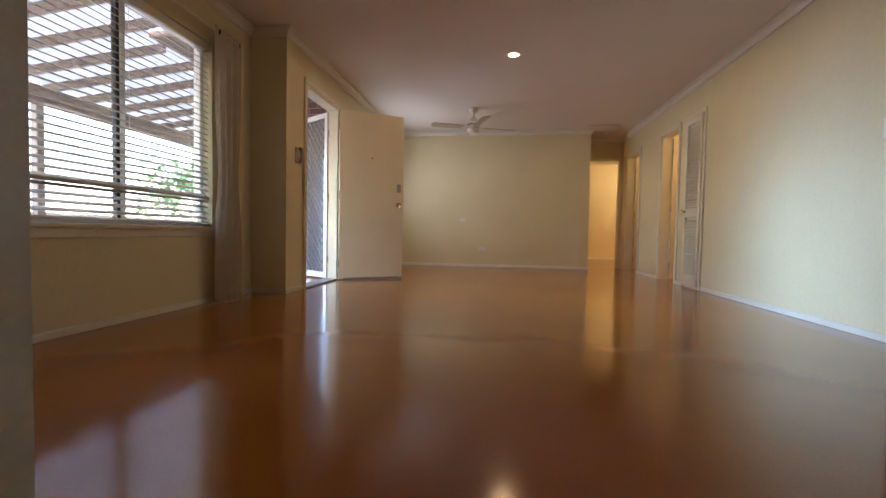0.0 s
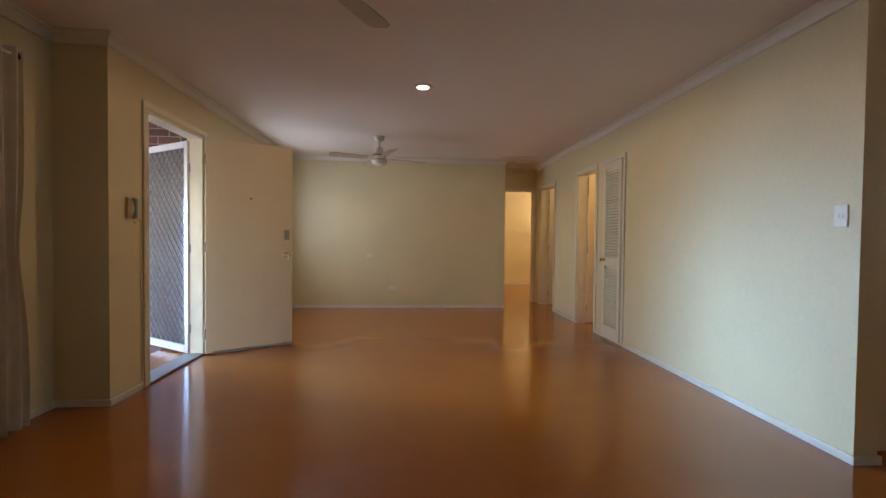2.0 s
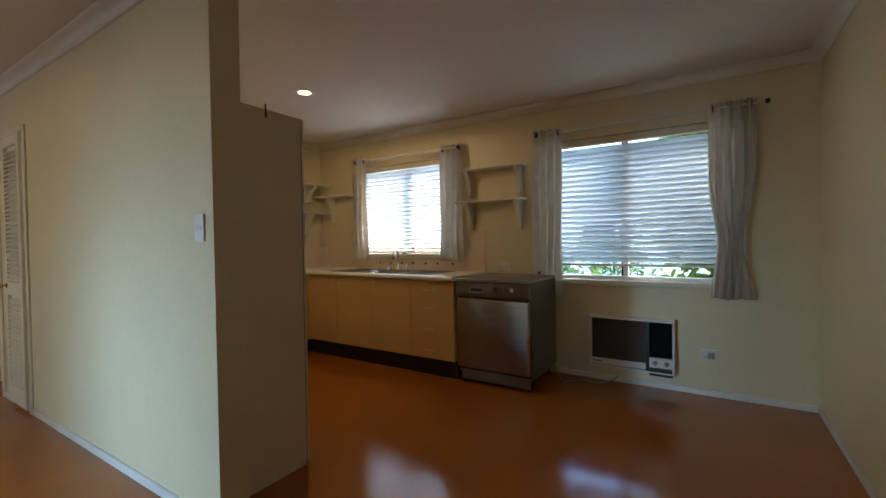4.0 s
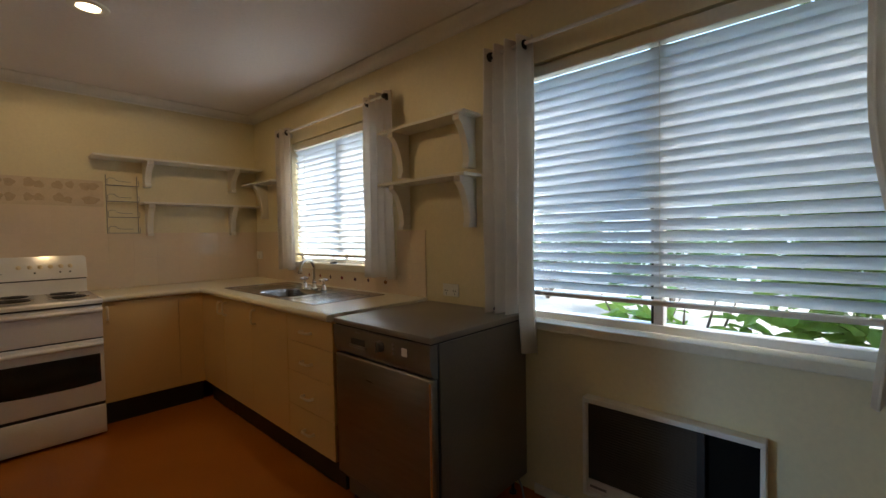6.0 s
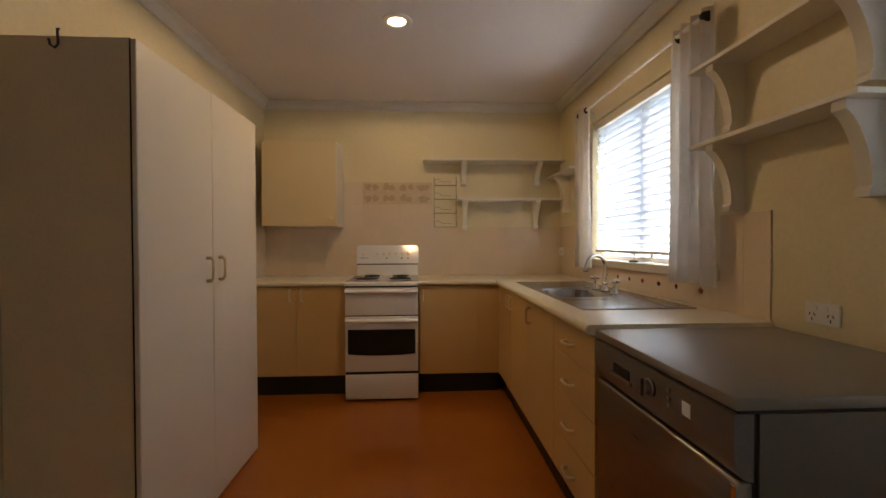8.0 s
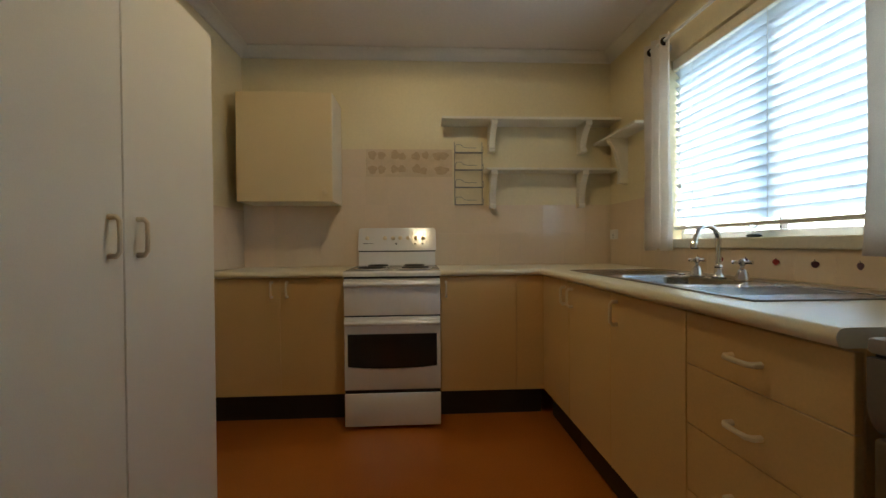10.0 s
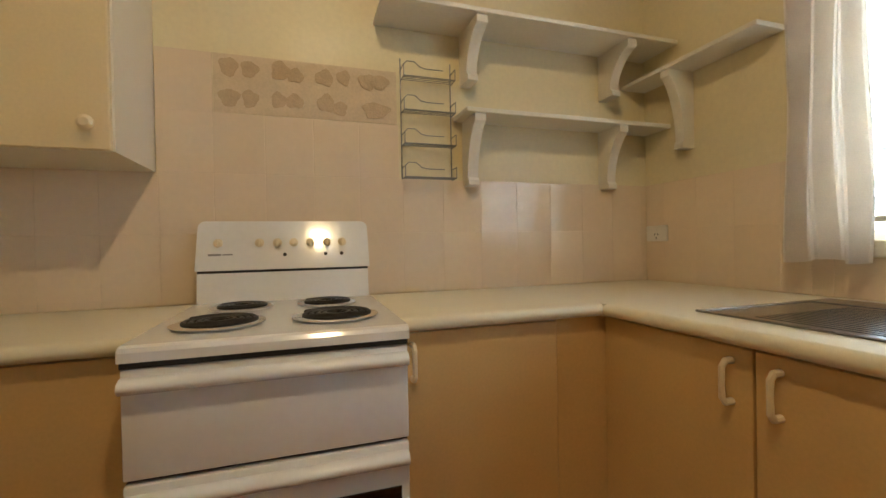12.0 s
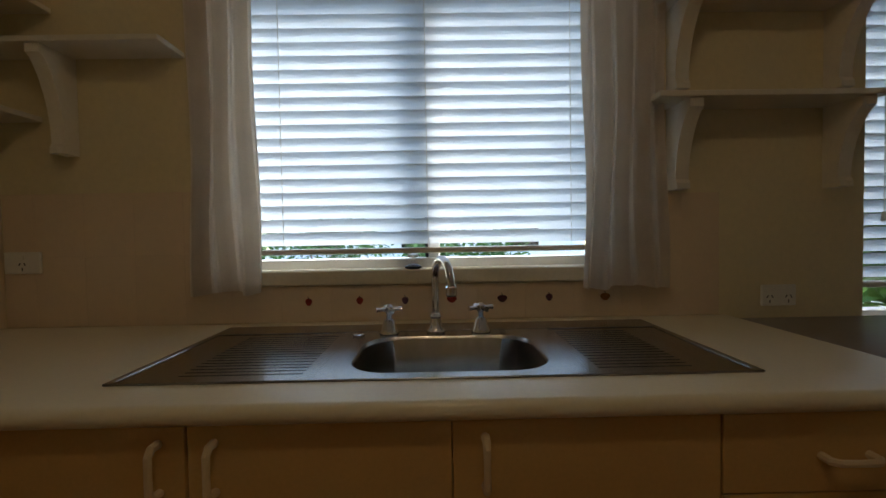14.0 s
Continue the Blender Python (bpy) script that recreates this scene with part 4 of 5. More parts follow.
# ---- dishwasher ----
dw = thing("dishwasher", "grey metallic freestanding dishwasher beside the drawers", "dishwasher", 4.256, 2.068, -0.006)
DWW, DWD = 0.645, XW - 4.256 - 0.03
part("body", box(0.045, DWD, 0.002, DWW - 0.002, 0.10, 0.846), M_DARKSTEEL, dw)
part("seam", box(0.033, 0.045, 0.007, DWW - 0.007, 0.12, 0.845), M_BLACK, dw, "dark joint between door and body")
part("lid", box(-0.004, DWD, 0.0, DWW, 0.852, 0.878, None, 0.006, 2), M_LID, dw, "grey flat lid", True)
part("lid_gap", box(0.006, DWD - 0.002, 0.006, DWW - 0.006, 0.846, 0.852), M_BLACK, dw)
dd = part("door", box(0.004, 0.034, 0.003, DWW - 0.003, 0.145, 0.715, None, 0.008, 3), M_STEEL, dw, "brushed steel door", True)
part("door_edge", box(0.002, 0.006, 0.010, 0.022, 0.155, 0.705, None, 0.001, 1), M_CHROME, dd)
fas = [(0.034, 0.715)] + [(0.034 - 0.030 * math.sin(a) - 0.010, 0.718 + 0.064 * (1 - math.cos(a))) for a in np.linspace(0.0, 1.57, 6)] + [(-0.006, 0.846), (0.034, 0.846)]
bm = bmesh.new()
prism([(float(u), float(v)) for u, v in fas], "y", 0.003, DWW - 0.003, bm)
fp = part("control_panel", bm, M_DARKSTEEL, dw, "curved steel control panel", True)
part("handle_recess", box(-0.0085, -0.004, 0.400, 0.500, 0.778, 0.806, None, 0.002, 1), M_IRON, fp, "dark recessed door grip")
part("grip_lip", box(-0.013, -0.004, 0.388, 0.512, 0.766, 0.777, None, 0.002, 1), M_STEEL, fp)
m = pose(-0.006, 0.292, 0.800, 0, -90, 0)
kn = lathe([(0.024, 0), (0.024, 0.006), (0.020, 0.008), (0.018, 0.020), (0.012, 0.022)], 24, None, m)
box(-0.036, -0.026, 0.287, 0.297, 0.778, 0.824, kn, 0.002, 1)
part("dial", kn, M_STEEL, fp, "steel programme dial", True)
part("sticker", box(-0.0075, -0.006, 0.130, 0.160, 0.784, 0.816), M_PLASTIC, fp, "small white care sticker")
for k in range(3):
    part("button", lathe([(0.006, 0), (0.006, 0.004)], 10, None, pose(-0.006, 0.21, 0.785 + 0.018 * k, 0, -90, 0)), M_GREY, fp)
part("badge", box(-0.0075, -0.006, 0.430, 0.470, 0.829, 0.835), M_INK, fp, "tiny badge")
part("kick_panel", box(0.05, 0.07, 0.02, DWW - 0.02, 0.03, 0.14), M_DARKSTEEL, dw)
for u in (0.05, DWW - 0.05):
    for v in (0.08, DWD - 0.05):
        part("foot", lathe([(0.018, 0.0065), (0.018, 0.016), (0.008, 0.014), (0.008, 0.10)], 12, None, pose(v, u, 0)), M_BLACK, dw)

# ---- sink and tap ----
sink = thing("sink", "stainless steel inset sink with bowl and two drainers", "sink", 4.345, 3.690, TOPZ)
SL, SD = 0.633, 0.500                       # half length along y, depth along x
BY0, BY1, BX0, BX1 = -0.242, 0.185, 0.035, 0.335
bm = bmesh.new()
N = 48


def rounded(x0, x1, y0, y1, r, z, count=N):
    out = []
    cs = [(x1 - r, y1 - r, 0), (x0 + r, y1 - r, 90), (x0 + r, y0 + r, 180), (x1 - r, y0 + r, 270)]
    for cx, cy, a in cs:
        for i in range(count // 4):
            w = radians(a + 90 * i / (count // 4 - 1))
            out.append((cx + r * math.cos(w), cy + r * math.sin(w), z))
    return out


loops = [rounded(0.016, SD - 0.10, BY0 - 0.055, BY1 + 0.055, 0.004, 0.004), rounded(BX0, BX1, BY0, BY1, 0.085, 0.004), rounded(BX0 + 0.006, BX1 - 0.006, BY0 + 0.006, BY1 - 0.006, 0.082, -0.004),
         rounded(BX0 + 0.014, BX1 - 0.014, BY0 + 0.014, BY1 - 0.014, 0.078, -0.165), rounded(BX0 + 0.04, BX1 - 0.04, BY0 + 0.04, BY1 - 0.04, 0.06, -0.192)]
rings = [[bm.verts.new(p) for p in lp] for lp in loops]
for p, q in zip(rings, rings[1:]):
    for i in range(N):
        bm.faces.new((p[i], p[(i + 1) % N], q[(i + 1) % N], q[i]))
bm.faces.new(rings[-1])
part("bowl", bm, M_SINK, sink, "rounded steel bowl", True)
part("waste", lathe([(0.03, -0.1915), (0.036, -0.189), (0.034, -0.187), (0.01, -0.189)], 20, None, pose((BX0 + BX1) / 2, -0.03, 0)), M_CHROME, sink)
bm = bmesh.new()
rim = 0.016
for a, b, c, d in ((0, rim, -SL, SL), (SD - 0.10, SD, -SL, SL), (rim, SD - 0.10, -SL, -SL + rim), (rim, SD - 0.10, SL - rim, SL)):
    box(a, b, c, d, 0.0, 0.005, bm, 0.002, 1)
part("rim", bm, M_SINK, sink)
for s in (-1, 1):
    a, b = sorted((s * (SL - rim), BY1 + 0.055 if s > 0 else BY0 - 0.055))
    dr = part("drainer", box(rim, SD - 0.10, a, b, 0.0005, 0.0025), M_SINK, sink, "ribbed steel drainer")
    k = rim + 0.03
    while k < SD - 0.13:
        part("rib", box(k, k + 0.008, a + 0.03 if s > 0 else a + 0.10, b - 0.10 if s > 0 else b - 0.03, 0.0020, 0.0038, None, 0.0008, 1), M_SINK, dr)
        k += 0.021
    part("ridge", box(rim, SD - 0.10, (a if s > 0 else b - 0.018), (a + 0.018 if s > 0 else b), 0.0015, 0.0045, None, 0.001, 1), M_SINK, dr)
part("overflow_cap", lathe([(0.016, 0.004), (0.016, 0.008), (0.010, 0.010)], 18, None, pose(0.36, 0.215, 0)), M_CHROME, sink)

TAPX = 4.722
spout = thing("kitchen_tap", "chrome gooseneck tap spout behind the sink bowl", "tap", TAPX, 3.693, TOPZ + 0.005)
part("base", lathe([(0.026, 0.0), (0.026, 0.006), (0.018, 0.016), (0.014, 0.04), (0.017, 0.046), (0.012, 0.055)], 20), M_CHROME, spout, "", True)
pts = [(0, 0, 0.05), (0, 0, 0.11), (0, 0, 0.152)] + [(-0.06 + 0.06 * math.cos(a), -0.028 * (1 - math.cos(a)) * 0.7, 0.152 + 0.055 * math.sin(a)) for a in np.linspace(0.25, 2.9, 10)]
pts += [(-0.122, -0.039, 0.158), (-0.127, -0.041, 0.143)]
part("spout", tube([tuple(float(c) for c in p) for p in pts], 0.0105, 12), M_CHROME, spout, "", True)
part("nozzle", lathe([(0.012, 0.0), (0.0145, 0.004), (0.0145, 0.022), (0.011, 0.028)], 16, None, pose(-0.128, -0.041, 0.118)), M_CHROME, spout)
for y in (3.823, 3.567):
    tp = thing("tap_handle", "chrome cross-head tap beside the spout", "tap", TAPX, y, TOPZ + 0.005, 20, "cross-head taps")
    part("base", lathe([(0.027, 0.0), (0.027, 0.004), (0.023, 0.010), (0.016, 0.034), (0.013, 0.038), (0.008, 0.042), (0.008, 0.056), (0.012, 0.060), (0.012, 0.074), (0.006, 0.081)], 20), M_CHROME, tp, "", True)
    bm = bmesh.new()
    for a in (0, 90):
        c, s = math.cos(radians(a)), math.sin(radians(a))
        tube([(-0.036 * c, -0.036 * s, 0.067), (-0.028 * c, -0.028 * s, 0.067), (0.028 * c, 0.028 * s, 0.067), (0.036 * c, 0.036 * s, 0.067)], [0.0078, 0.0055, 0.0055, 0.0078], 10, bm)
    part("cross_head", bm, M_CHROME, tp, "", True)
plug = thing("sink_plug", "black and clear sink plug on the window sill", "sink plug", XW + 0.005, 3.765, SW[2] + 0.003)
part("disc", lathe([(0.020, 0.0), (0.028, 0.003), (0.028, 0.008), (0.014, 0.014)], 20), M_IRON, plug, "", True)
part("grip", lathe([(0.005, 0.014), (0.005, 0.035), (0.020, 0.040), (0.018, 0.05)], 16), M_GLASS, plug, "clear plastic grip", True)


# ---- shelves ----
def scroll_bracket(parent, m, reach, drop, thick=0.042):
    """A wooden bracket: wall at y = 0, reaching to -y, hanging below z = 0; its top carries a shelf."""
    waist, foot = 0.42 * reach, 0.49 * reach
    pts = [(0, 0), (-reach, 0), (-reach, -0.026), (-reach + 0.008, -0.032)]
    for a in np.linspace(0.06, 1, 12):
        u = -reach + 0.008 + (reach - 0.008 - waist) * (1 - (1 - a) ** 1.7)
        v = -0.032 - (drop - 0.075) * a ** 1.25
        pts.append((float(u), float(v)))
    pts += [(-waist, -drop + 0.030), (-foot + 0.002, -drop + 0.018), (-foot, -drop), (0, -drop)]
    bm = prism(pts, "x", -thick / 2, thick / 2)
    bmesh.ops.transform(bm, matrix=m, verts=bm.verts)
    return part("bracket", bm, M_SHELF, parent, "scrolled white wooden bracket")


def shelf(label, m, length, depth, brackets, drop, reach):
    ob = thing("wall_shelf", label, "shelf", group="wall shelves")
    ob.matrix_basis = m
    part("board", box(0, length, -depth, -0.001, 0.0, 0.017, None, 0.003, 2), M_SHELF, ob)
    for u in brackets:
        scroll_bracket(ob, pose(u, -0.001, -0.0005), reach, drop)
    return ob


shelf("long white painted wall shelf on scrolled brackets, upper, by the stove", pose(3.685, YS, 1.868), 1.225, 0.20, (0.355, 1.005), 0.195, 0.185)
shelf("white painted wall shelf on scrolled brackets, lower, by the stove", pose(3.990, YS, 1.535), 0.930, 0.15, (0.057, 0.695), 0.250, 0.138)
shelf("short white painted wall shelf beside the sink window", pose(XW, YS - 0.002, 1.732, 0, 0, -90), 0.60, 0.135, (0.235,), 0.305, 0.125)
shelf("white painted wall shelf on scrolled brackets, upper, above the dishwasher", pose(XW, 3.03, 1.858, 0, 0, -90), 0.69, 0.145, (0.115, 0.630), 0.26, 0.132)
shelf("white painted wall shelf on scrolled brackets, lower, above the dishwasher", pose(XW, 3.03, 1.548, 0, 0, -90), 0.69, 0.145, (0.115, 0.630), 0.26, 0.132)

rack = thing("spice_rack", "four-tier wire spice rack hung on the wall, empty", "spice rack", 3.782, YS, 1.302)
RW_, RH_ = 0.197, 0.455
bm = bmesh.new()
for u in (0.0, RW_):
    tube([(u, -0.004, 0.0), (u, -0.004, RH_)], 0.0024, 6, bm)
part("upright", bm, M_ALUG, rack)
for k in range(4):
    z = 0.006 + k * 0.122
    bm = bmesh.new()
    tube([(0, -0.004, z), (0, -0.062, z), (RW_, -0.062, z), (RW_, -0.004, z)], 0.0022, 6, bm)
    for v in (-0.02, -0.035, -0.05):
        tube([(0, v, z), (RW_, v, z)], 0.0016, 5, bm)
    pts = [(0.0, -0.062, z + 0.04), (0.012, -0.062, z + 0.052), (0.040, -0.062, z + 0.052), (0.062, -0.062, z + 0.034), (0.085, -0.062, z + 0.030), (0.150, -0.062, z + 0.030)]
    tube(pts, 0.0018, 5, bm)
    tube([(0.0, -0.004, z + 0.04), (0.0, -0.062, z + 0.04), (0.0, -0.062, z)], 0.0018, 5, bm)
    tube([(RW_, -0.004, z + 0.04), (RW_, -0.062, z + 0.04), (RW_, -0.062, z)], 0.0018, 5, bm)
    part("wire_tier", bm, M_ALUG, rack)

# ---- wall heater under the dining window ----
heater = thing("wall_air_conditioner", "dark-fronted wall air conditioner with white surround", "air conditioner", XW, 1.462, 0.124)
hw, hh = 0.315, 0.424
for a, b, c, d in ((-hw, hw, 0, 0.012), (-hw, hw, hh - 0.022, hh), (-hw, -hw + 0.016, 0.012, hh - 0.022), (hw - 0.016, hw, 0.012, hh - 0.022)):
    part("surround", box(-0.055, -0.001, a, b, c, d, None, 0.004, 2), M_PLASTIC, heater)
split = -0.120
part("grille_backing", box(-0.030, -0.001, split, hw - 0.016, 0.012, hh - 0.022), M_GRILLE, heater)
z = 0.085
first = None
while z < hh - 0.03:
    s = part("grille_slat", box(-0.0325, -0.030, split + 0.012, hw - 0.022, -0.003, 0.003), M_GRILLE, heater) if first is None else first.copy()
    if first is None:
        first = s
    else:
        scene.collection.objects.link(s)
    s.location = (0, 0, z)
    z += 0.011
part("lower_strip", box(-0.046, -0.030, split + 0.008, hw - 0.018, 0.020, 0.068, None, 0.003, 1), M_PLASTIC, heater, "pale strip below the grille")
part("badge", box(-0.0475, -0.046, hw - 0.10, hw - 0.03, 0.040, 0.050), M_INK, heater, "small dark badge")
part("divider", box(-0.046, -0.001, split - 0.018, split + 0.006, 0.012, hh - 0.022), M_BLACK, heater)
part("control_bay", box(-0.022, -0.001, -hw + 0.016, split - 0.018, 0.012, hh - 0.022), M_VOID, heater, "black control bay")
part("control_box", box(-0.052, -0.022, -hw + 0.012, split - 0.020, -0.020, 0.046, None, 0.004, 1), M_GRILLE, heater, "dark box under the control plate")
cp = part("control_plate", box(-0.056, -0.022, -hw + 0.012, split - 0.020, 0.047, 0.120, None, 0.003, 1), M_PLASTIC, heater, "pale control plate")
for u in (-0.262, -0.182):
    part("knob", lathe([(0.018, 0), (0.018, 0.010), (0.012, 0.016)], 16, None, pose(-0.056, u, 0.084, 0, -90, 0)), M_GREY, cp)

cable = thing("power_cable", "grey loose cable lying on floor by the dishwasher", "cable", 4.80, 2.0, 0.004)
pts = [(0.05, 0.12, 0.12), (0.02, 0.05, 0.06), (-0.03, 0.0, 0.004), (-0.10, -0.06, 0.003), (-0.06, -0.14, 0.003), (0.0, -0.20, 0.003), (-0.04, -0.30, 0.003), (0.02, -0.36, 0.012), (0.05, -0.42, 0.03), (0.085, -0.44, 0.05)]
part("cord", tube(pts, 0.005, 8), M_CABLE, cable, "", True)
peg = thing("door_stop_wedge", "small dark plastic clip lying at the back of the dishwasher", "clip", 4.86, 2.20, 0.879)
part("body", prism([(-0.03, 0.0), (0.035, 0.0), (0.035, 0.016), (0.0, 0.022), (-0.03, 0.010)], "y", -0.012, 0.012), M_IRON, peg)


# ---- outside ----
setting("ground", box(-60, 60, -60, 60, -0.45, -0.35), M_GROUND, "pale concrete and dry grass outside")
setting("pavement", box(-5.6, XN - 0.16, -1.0, 9.0, -0.34, -0.10), M_PAVE, "pink brick paved porch")
pergola = thing("pergola", "timber porch roof with translucent sheets and battens", "pergola", -4.0, 3.0, 0.0)
part("outer_beam", box(-1.45, -1.36, -4.5, 4.5, 2.02, 2.20, None, 0.006, 1), M_TIMBER, pergola, "brown timber outer beam")
part("wall_beam", box(1.40, 1.48, -4.5, 0.5, 2.42, 2.55, None, 0.006, 1), M_TIMBER, pergola)
for v in (-4.2, 1.2, 4.2):
    part("post", box(-1.45, -1.36, v - 0.045, v + 0.045, -0.10, 2.02, None, 0.006, 1), M_TIMBER, pergola, "timber post")
for k in range(21):
    v = -4.4 + k * 0.44
    end = 1.45 if v < 0.55 else 0.50
    rise = 0.11 * (end + 1.45)
    bm = prism([(-1.45, 2.20), (-1.45, 2.246), (end, 2.246 + rise), (end, 2.165 + rise), (-1.36, 2.165)], "y", v - 0.024, v + 0.024)
    part("rafter", bm, M_TIMBER, pergola, "weathered grey-brown rafter")
bm = prism([(-1.6, 2.250), (-1.6, 2.254), (1.5, 2.595), (1.5, 2.591)], "y", -4.6, 0.55)
prism([(-1.6, 2.250), (-1.6, 2.254), (0.55, 2.4905), (0.55, 2.4865)], "y", 0.55, 4.6, bm)
part("roof_sheet", bm, M_ROOF, pergola, "milky translucent roof sheet")


# added opaque slab that blocks sky light over the front door
setting("porch_soffit", box(-3.42, XL - 0.14, 3.60, 9.0, 2.40, 2.46), M_TIMBER, "opaque timber slab added to shade the porch")


def brick_wall(name, label, x, y, rz, length, height, thick=0.11):
    ob = tagged(thing(name, label, "wall", x, y, -0.10, rz), kind="structure")
    part("mortar", box(0.004, length - 0.004, 0.004, thick - 0.004, 0, height), M_MORTAR, ob)
    me = None
    rows = int(height / 0.086)
    for r in range(rows):
        u = -0.12 * (r % 2)
        while u < length - 0.02:
            a, b = max(u, 0.0), min(u + 0.23, length)
            if b - a > 0.22:
                if me is None:
                    s = part("brick", box(0, 0.23, 0, thick, 0, 0.076, None, 0.003, 1), M_BRICK, ob)
                    me = s.data
                else:
                    s = new("brick", me)
                    s.parent = ob
                s.location = (a, 0, r * 0.086 + 0.005)
            elif b - a > 0.03:
                part("brick", box(a, b, 0, thick, r * 0.086 + 0.005, r * 0.086 + 0.081), M_BRICK, ob)
            u += 0.24
    return ob


brick_wall("porch_wall", "dark red brick porch wall beside the front door", -3.35, 5.62, 0, 1.20, 2.5)
railing = thing("railing", "white painted porch railing with square balusters", "railing", -5.45, 1.2, -0.10)
part("top_rail", box(-0.03, 0.03, 0.0, 7.4, 0.80, 0.85, None, 0.006, 1), M_ALU, railing)
part("bottom_rail", box(-0.02, 0.02, 0.0, 7.4, 0.10, 0.14, None, 0.004, 1), M_ALU, railing)
for v in (0.05, 2.45, 4.9, 7.3):
    part("post", box(-0.035, 0.035, v - 0.035, v + 0.035, 0.0, 0.80), M_ALU, railing)
first = None
for k in range(58):
    if first is None:
        first = s = part("baluster", box(-0.014, 0.014, -0.014, 0.014, 0.14, 0.80), M_ALU, railing)
    else:
        s = first.copy()
        scene.collection.objects.link(s)
    s.location = (0, 0.16 + k * 0.125, 0)


def leaf_mesh(name, material, length, width):
    bm = bmesh.new()
    rows = []
    for i in range(4):
        t = i / 3
        w = width * math.sin(math.pi * (0.12 + 0.86 * t)) * 0.5
        z = -0.12 * length * t * t
        rows.append([bm.verts.new((-w, length * t, z + 0.15 * w)), bm.verts.new((0, length * t, z)), bm.verts.new((w, length * t, z + 0.15 * w))])
    for p, q in zip(rows, rows[1:]):
        for k in range(2):
            bm.faces.new((p[k], p[k + 1], q[k + 1], q[k]))
    return bm


def shrub(label, x, y, z, spread, height, count, leaf, material, seed, stem=True, category="shrub"):
    """A bush of stems and many single leaves, thick outside and gappy within."""
    ob = thing("shrub", label, category, x, y, z, 0, "garden shrubs")
    rnd = random.Random(seed)
    bm = bmesh.new()
    tips = []
    for k in range(9):
        a, r = rnd.uniform(0, 6.28), rnd.uniform(0.2, 0.8) * spread
        top = (r * math.cos(a), r * math.sin(a), height * rnd.uniform(0.6, 0.95))
        mid = (top[0] * 0.35, top[1] * 0.35, top[2] * 0.55)
        tube([(0.03 * math.cos(a), 0.03 * math.sin(a), 0.0), mid, top], [0.02, 0.013, 0.005], 6, bm)
        tips += [mid, top]
    part("stem", bm, M_BARK, ob)
    verts, faces = [], []
    base = leaf_mesh("leaf", material, leaf, leaf * 0.42)
    base.verts.ensure_lookup_table()
    bv = [v.co.copy() for v in base.verts]
    base.verts.index_update()
    bf = [[v.index for v in f.verts] for f in base.faces]
    base.free()
    for i in range(count):
        a, el = rnd.uniform(0, 6.28), rnd.uniform(-0.2, 1.0)
        q = rnd.uniform(0.45, 1.0) ** 0.5
        lump = 0.75 + 0.25 * math.sin(3 * a + seed) * math.cos(4 * el)
        c = Vector((spread * q * lump * math.cos(a) * math.cos(el * 0.9), spread * q * lump * math.sin(a) * math.cos(el * 0.9), height * (0.45 + 0.55 * q * lump * math.sin(el * 1.2))))
        m = Matrix.Translation(c) @ Euler((rnd.uniform(-0.9, 0.7), rnd.uniform(-0.7, 0.7), rnd.uniform(0, 6.28))).to_matrix().to_4x4() @ Matrix.Scale(rnd.uniform(0.6, 1.2), 4)
        o = len(verts)
        verts += [m @ v for v in bv]
        faces += [[o + j for j in f] for f in bf]
    me = bpy.data.meshes.new("foliage")
    me.from_pydata(verts, [], faces)
    me.materials.append(material)
    f = new("foliage", me)
    f.parent = ob
    f["kind"] = "stuff"
    return ob


shrub("large-leaved green garden shrub outside the dining window", 6.35, 0.45, -0.35, 1.15, 4.2, 3800, 0.20, M_LEAF2, 3)
shrub("large-leaved green garden shrub outside the dining window", 6.02, 0.55, -0.35, 0.76, 3.6, 4800, 0.18, M_LEAF2, 4)
shrub("low large-leaved plant under the dining window", 5.85, 0.65, -0.35, 0.70, 1.50, 900, 0.18, M_LEAF2, 14)
shrub("low large-leaved plant under the dining window", 5.95, 1.70, -0.35, 0.65, 1.30, 800, 0.17, M_LEAF2, 15)
# added unseen shrub, placed to keep sun off the dining blind
shrub("tall leafy shrub added out of view to shade the dining window", 6.20, -1.10, -0.35, 1.15, 5.2, 1900, 0.20, M_LEAF, 16)
shrub("green leafy hedge beyond the back garden", 11.5, 3.2, -0.35, 1.6, 1.9, 1500, 0.16, M_LEAF, 5)
shrub("green leafy hedge beyond the back garden", 12.5, 6.2, -0.35, 1.9, 2.2, 1500, 0.16, M_LEAF, 6)
shrub("green leafy hedge beyond the front porch", -6.6, 8.6, -0.35, 1.5, 3.0, 2200, 0.14, M_LEAF, 7)

neighbour = thing("house", "pale weatherboard neighbouring house with white window", "house", 17.0, 4.0, -0.35)
part("wall", box(0, 4, -5, 5, 0, 2.6), M_ALU, neighbour)
part("roof", prism([(-5.5, 2.6), (5.5, 2.6), (0, 4.4)], "x", -0.4, 4.4), M_GREY, neighbour)
for v in (-3.0, 0.3, 3.2):
    w = part("window", box(-0.03, 0.02, v - 0.6, v + 0.6, 1.0, 2.1, None, 0.01, 1), M_PLASTIC, neighbour)
    part("pane", box(-0.035, -0.03, v - 0.53, v + 0.53, 1.07, 2.03), M_GLASSBLACK, w)
fence = thing("fence", "pale timber paling fence across the front yard", "fence", -10.0, 2.0, -0.35)
for v in (0.3, 1.1):
    part("rail", box(0.02, 0.06, -5, 5, v, v + 0.07), M_TIMBER, fence)
first = None
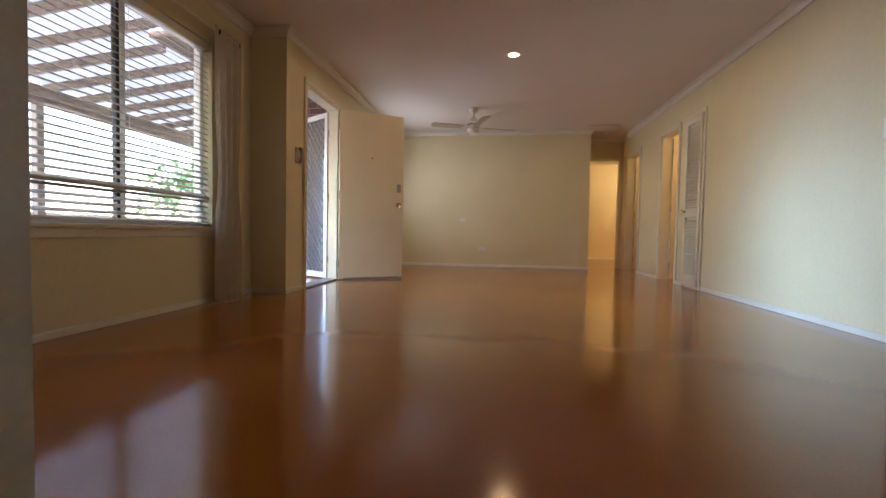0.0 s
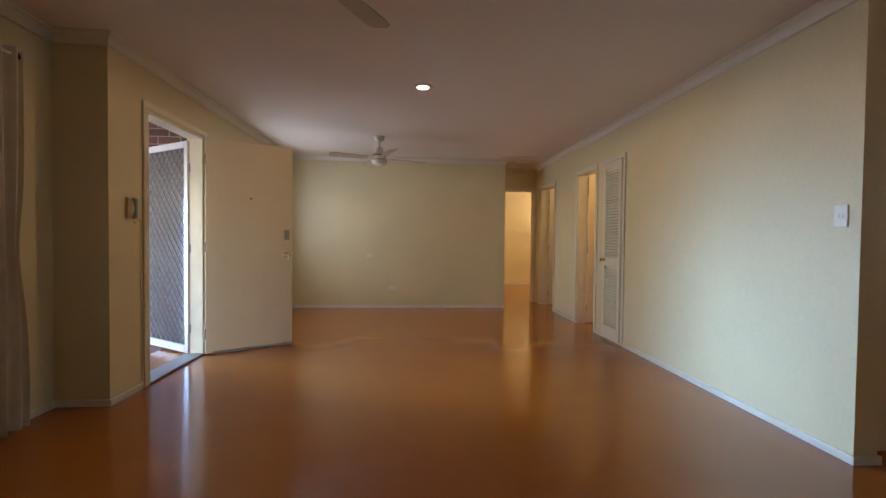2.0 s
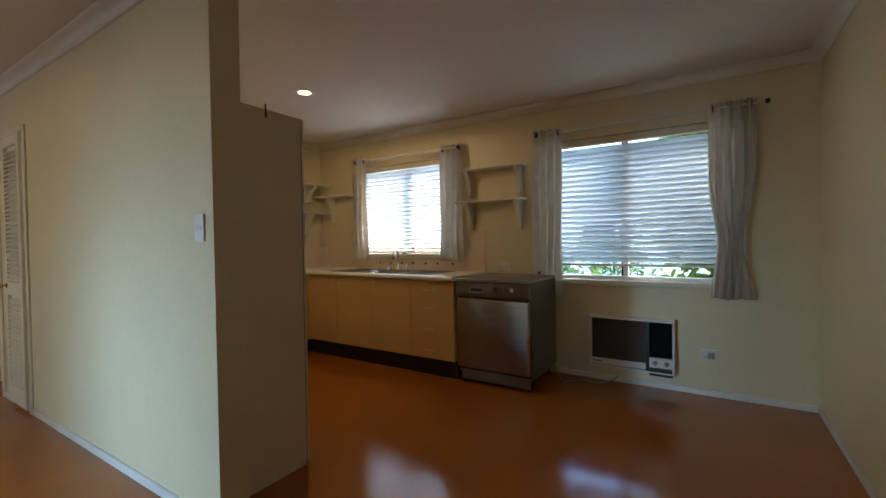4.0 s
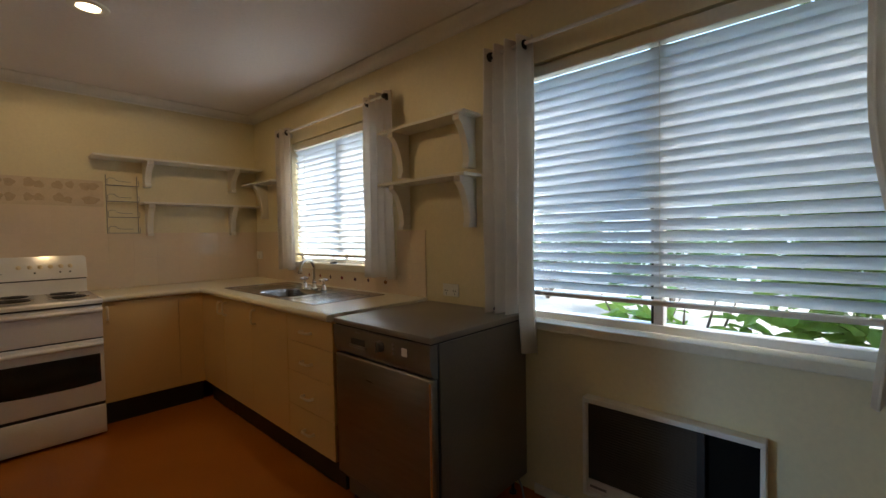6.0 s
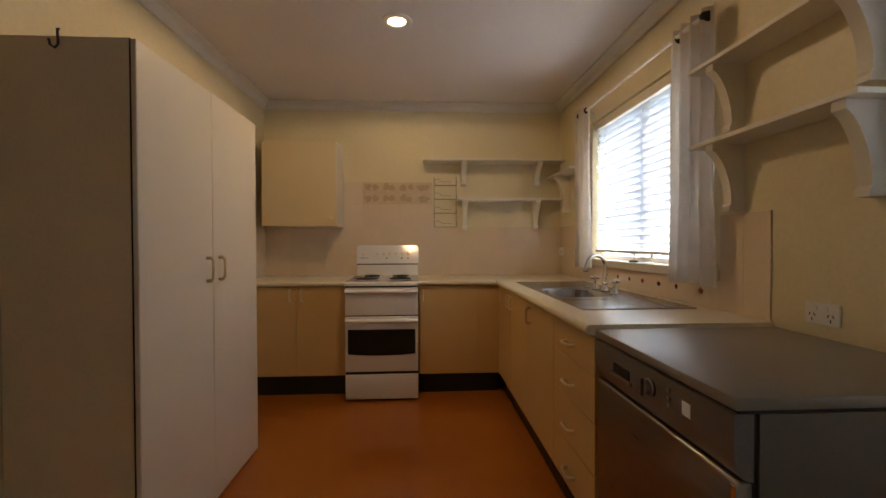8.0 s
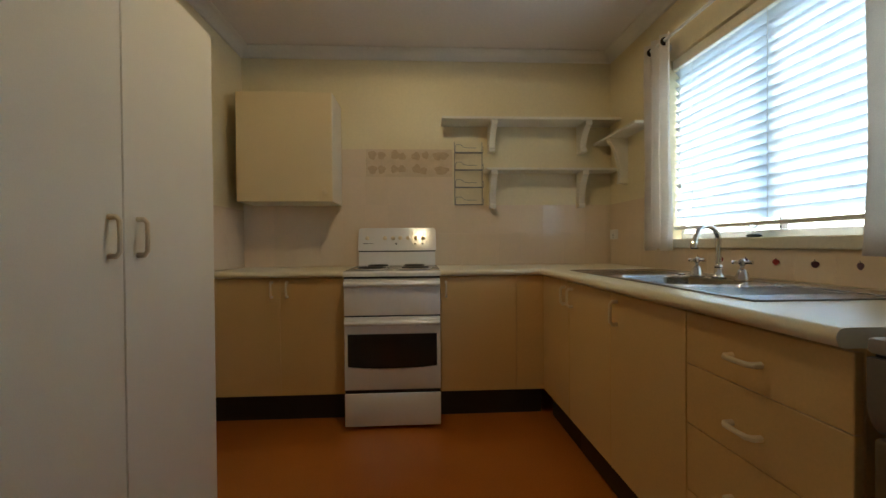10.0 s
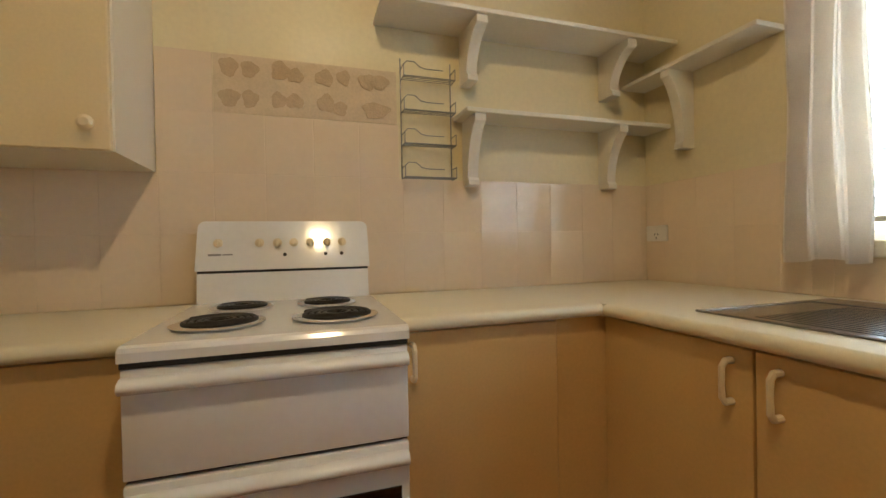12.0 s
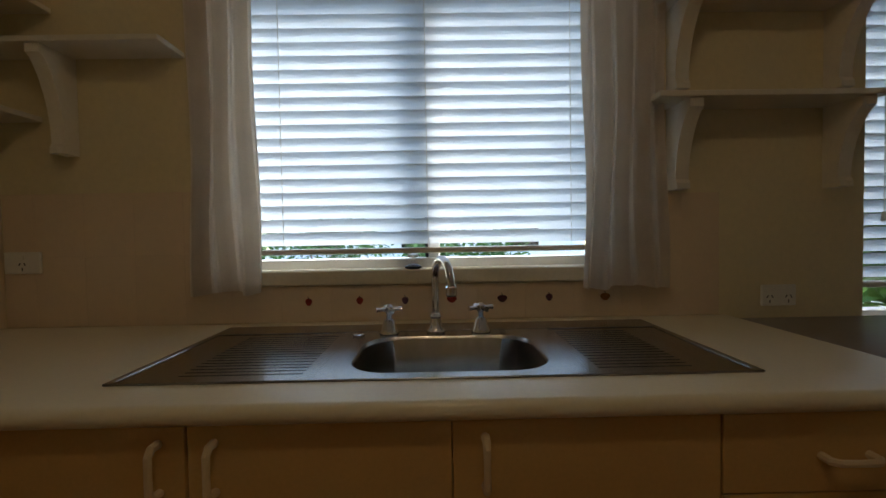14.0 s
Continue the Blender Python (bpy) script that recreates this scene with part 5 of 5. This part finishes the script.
for k in range(66):
    if first is None:
        first = s = part("paling", box(0, 0.018, 0, 0.13, 0, 1.35), M_ALUG, fence)
    else:
        s = first.copy()
        scene.collection.objects.link(s)
    s.location = (0, -5 + k * 0.15, 0)


# ---- wall tiles ----
TW, TH, GAP = 0.158, 0.2, 0.0014
tile_data = {}


def tile_field(name, label, m, columns, rows, skip=()):
    """Glazed tiles on a wall: local x along it, z up, facing -y. columns and rows: edges of the field's tiles."""
    ob = tagged(thing(name, label, "wall tiles"), kind="structure")
    ob.matrix_basis = m
    part("grout_bed", box(columns[0], columns[-1], -0.0069, -0.001, rows[0], rows[-1]), M_GROUT, ob, "grout between the tiles")
    for a, b in zip(columns, columns[1:]):
        for c, d in zip(rows, rows[1:]):
            key = (round(b - a, 4), round(d - c, 4))
            if key not in tile_data:
                s = part("tile", box(GAP / 2, b - a - GAP / 2, -0.0075, -0.002, GAP / 2, d - c - GAP / 2, None, 0.0006, 1), M_TILE, ob, "", True)
                tile_data[key] = s.data
            else:
                s = new("tile", tile_data[key])
                s.parent = ob
            s.location = (a, 0, c)
    return ob


def edges(a, b, start, step=TW):
    out = [a]
    k = start
    while k < b - 0.012:
        if k > a + 0.012:
            out.append(k)
        k += step
    return out + [b]


Z0 = TOPZ + 0.001
ROWS = [Z0, 1.107, 1.308]
tile_field("wall_tiles", "cream glazed tiles along the stove wall", pose(0, YS, 0), edges(XK + 0.001, XW - 0.008, 2.36), ROWS)
tile_field("wall_tiles_upper", "cream glazed tiles behind the stove", pose(0, YS, 0), edges(2.988, 3.77, 2.992), [1.308, 1.507])
tile_field("wall_tiles_upper", "one column of cream tiles beside the cupboard", pose(0, YS, 0), [2.988, 3.152], [1.507, 1.703])
tile_field("wall_tiles_side", "cream glazed tiles on the short side wall", pose(XK, 4.51, 0, 0, 0, 90), edges(0.0, YS - 4.51 - 0.008, 0.13), [Z0, 1.107, 1.275])
tile_field("wall_tiles_corner", "cream glazed tiles between corner and sink window", pose(XW, YS - 0.008, 0, 0, 0, -90), edges(0.0, YS - 4.41 - 0.008, 0.10), ROWS)
tile_field("wall_tiles_sill", "low cream tiles under the sink window", pose(XW, 4.41, 0, 0, 0, -90), edges(0.0, 4.41 - 3.02, 0.06), [Z0, 0.998])
tile_field("wall_tiles_right", "cream glazed tiles right of the sink window", pose(XW, 3.02, 0, 0, 0, -90), edges(0.0, 3.02 - 2.765, 0.13), [Z0, 1.08, 1.28])

patch = tagged(thing("bare_patch", "bare patch of wall with brown tile adhesive dabs", "wall patch", 3.154, YS, 1.51), kind="structure")
part("plaster", box(0.0, 0.612, -0.003, -0.001, 0.0, 0.195), M_GLUE, patch, "bare pinkish plaster")
rnd = random.Random(11)
for r in range(2):
    for k in range(8):
        if r == 0 and k == 6:
            continue
        cx, cz = 0.042 + k * 0.075 + rnd.uniform(-0.010, 0.010) + (0.006 if k % 2 == 0 else -0.006), 0.050 + r * 0.098 + rnd.uniform(-0.008, 0.008)
        rx, rz = rnd.uniform(0.024, 0.033), rnd.uniform(0.024, 0.036)
        if r == 0 and k == 7:
            rx, cx = 0.05, cx - 0.02
        pts = []
        for i in range(18):
            a = 2 * math.pi * i / 18
            q = 1 + 0.12 * math.sin(3 * a + k) + 0.08 * math.sin(5 * a + r)
            pts.append((cx + rx * q * math.cos(a), cz + rz * q * math.sin(a)))
        part("adhesive_dab", prism(pts, "y", -0.0055 - 0.0003 * (k % 2) - 0.0006 * r, -0.003), M_DAB, patch, "brown adhesive dab")

motifs = thing("tile_motifs", "small painted fruit motifs on the low sill tiles", "tile motif", XW - 0.0078, 4.104, 0.946)
for k in range(7):
    u = (0.0, -0.166, -0.312, -0.465, -0.628, -0.782, -0.965)[k]
    pts = []
    for i in range(16):
        a = 2 * math.pi * i / 16
        q = 1 + (0.25 if k % 2 else 0.08) * math.sin(a + 0.6) + 0.08 * math.sin(3 * a)
        pts.append((u + 0.0125 * q * math.cos(a) * (1.25 if k in (3, 4, 6) else 0.85), 0.012 * q * math.sin(a)))
    fr = part("fruit", prism(pts, "x", -0.0012, 0.0), M_FRUIT[(0, 0, 1, 0, 1, 1, 2)[k]], motifs, "small glazed fruit picture")
    part("stalk", tube([(-0.0008, u, 0.011), (-0.0008, u + 0.003, 0.018)], 0.0013, 5), M_FRUIT[1], fr)
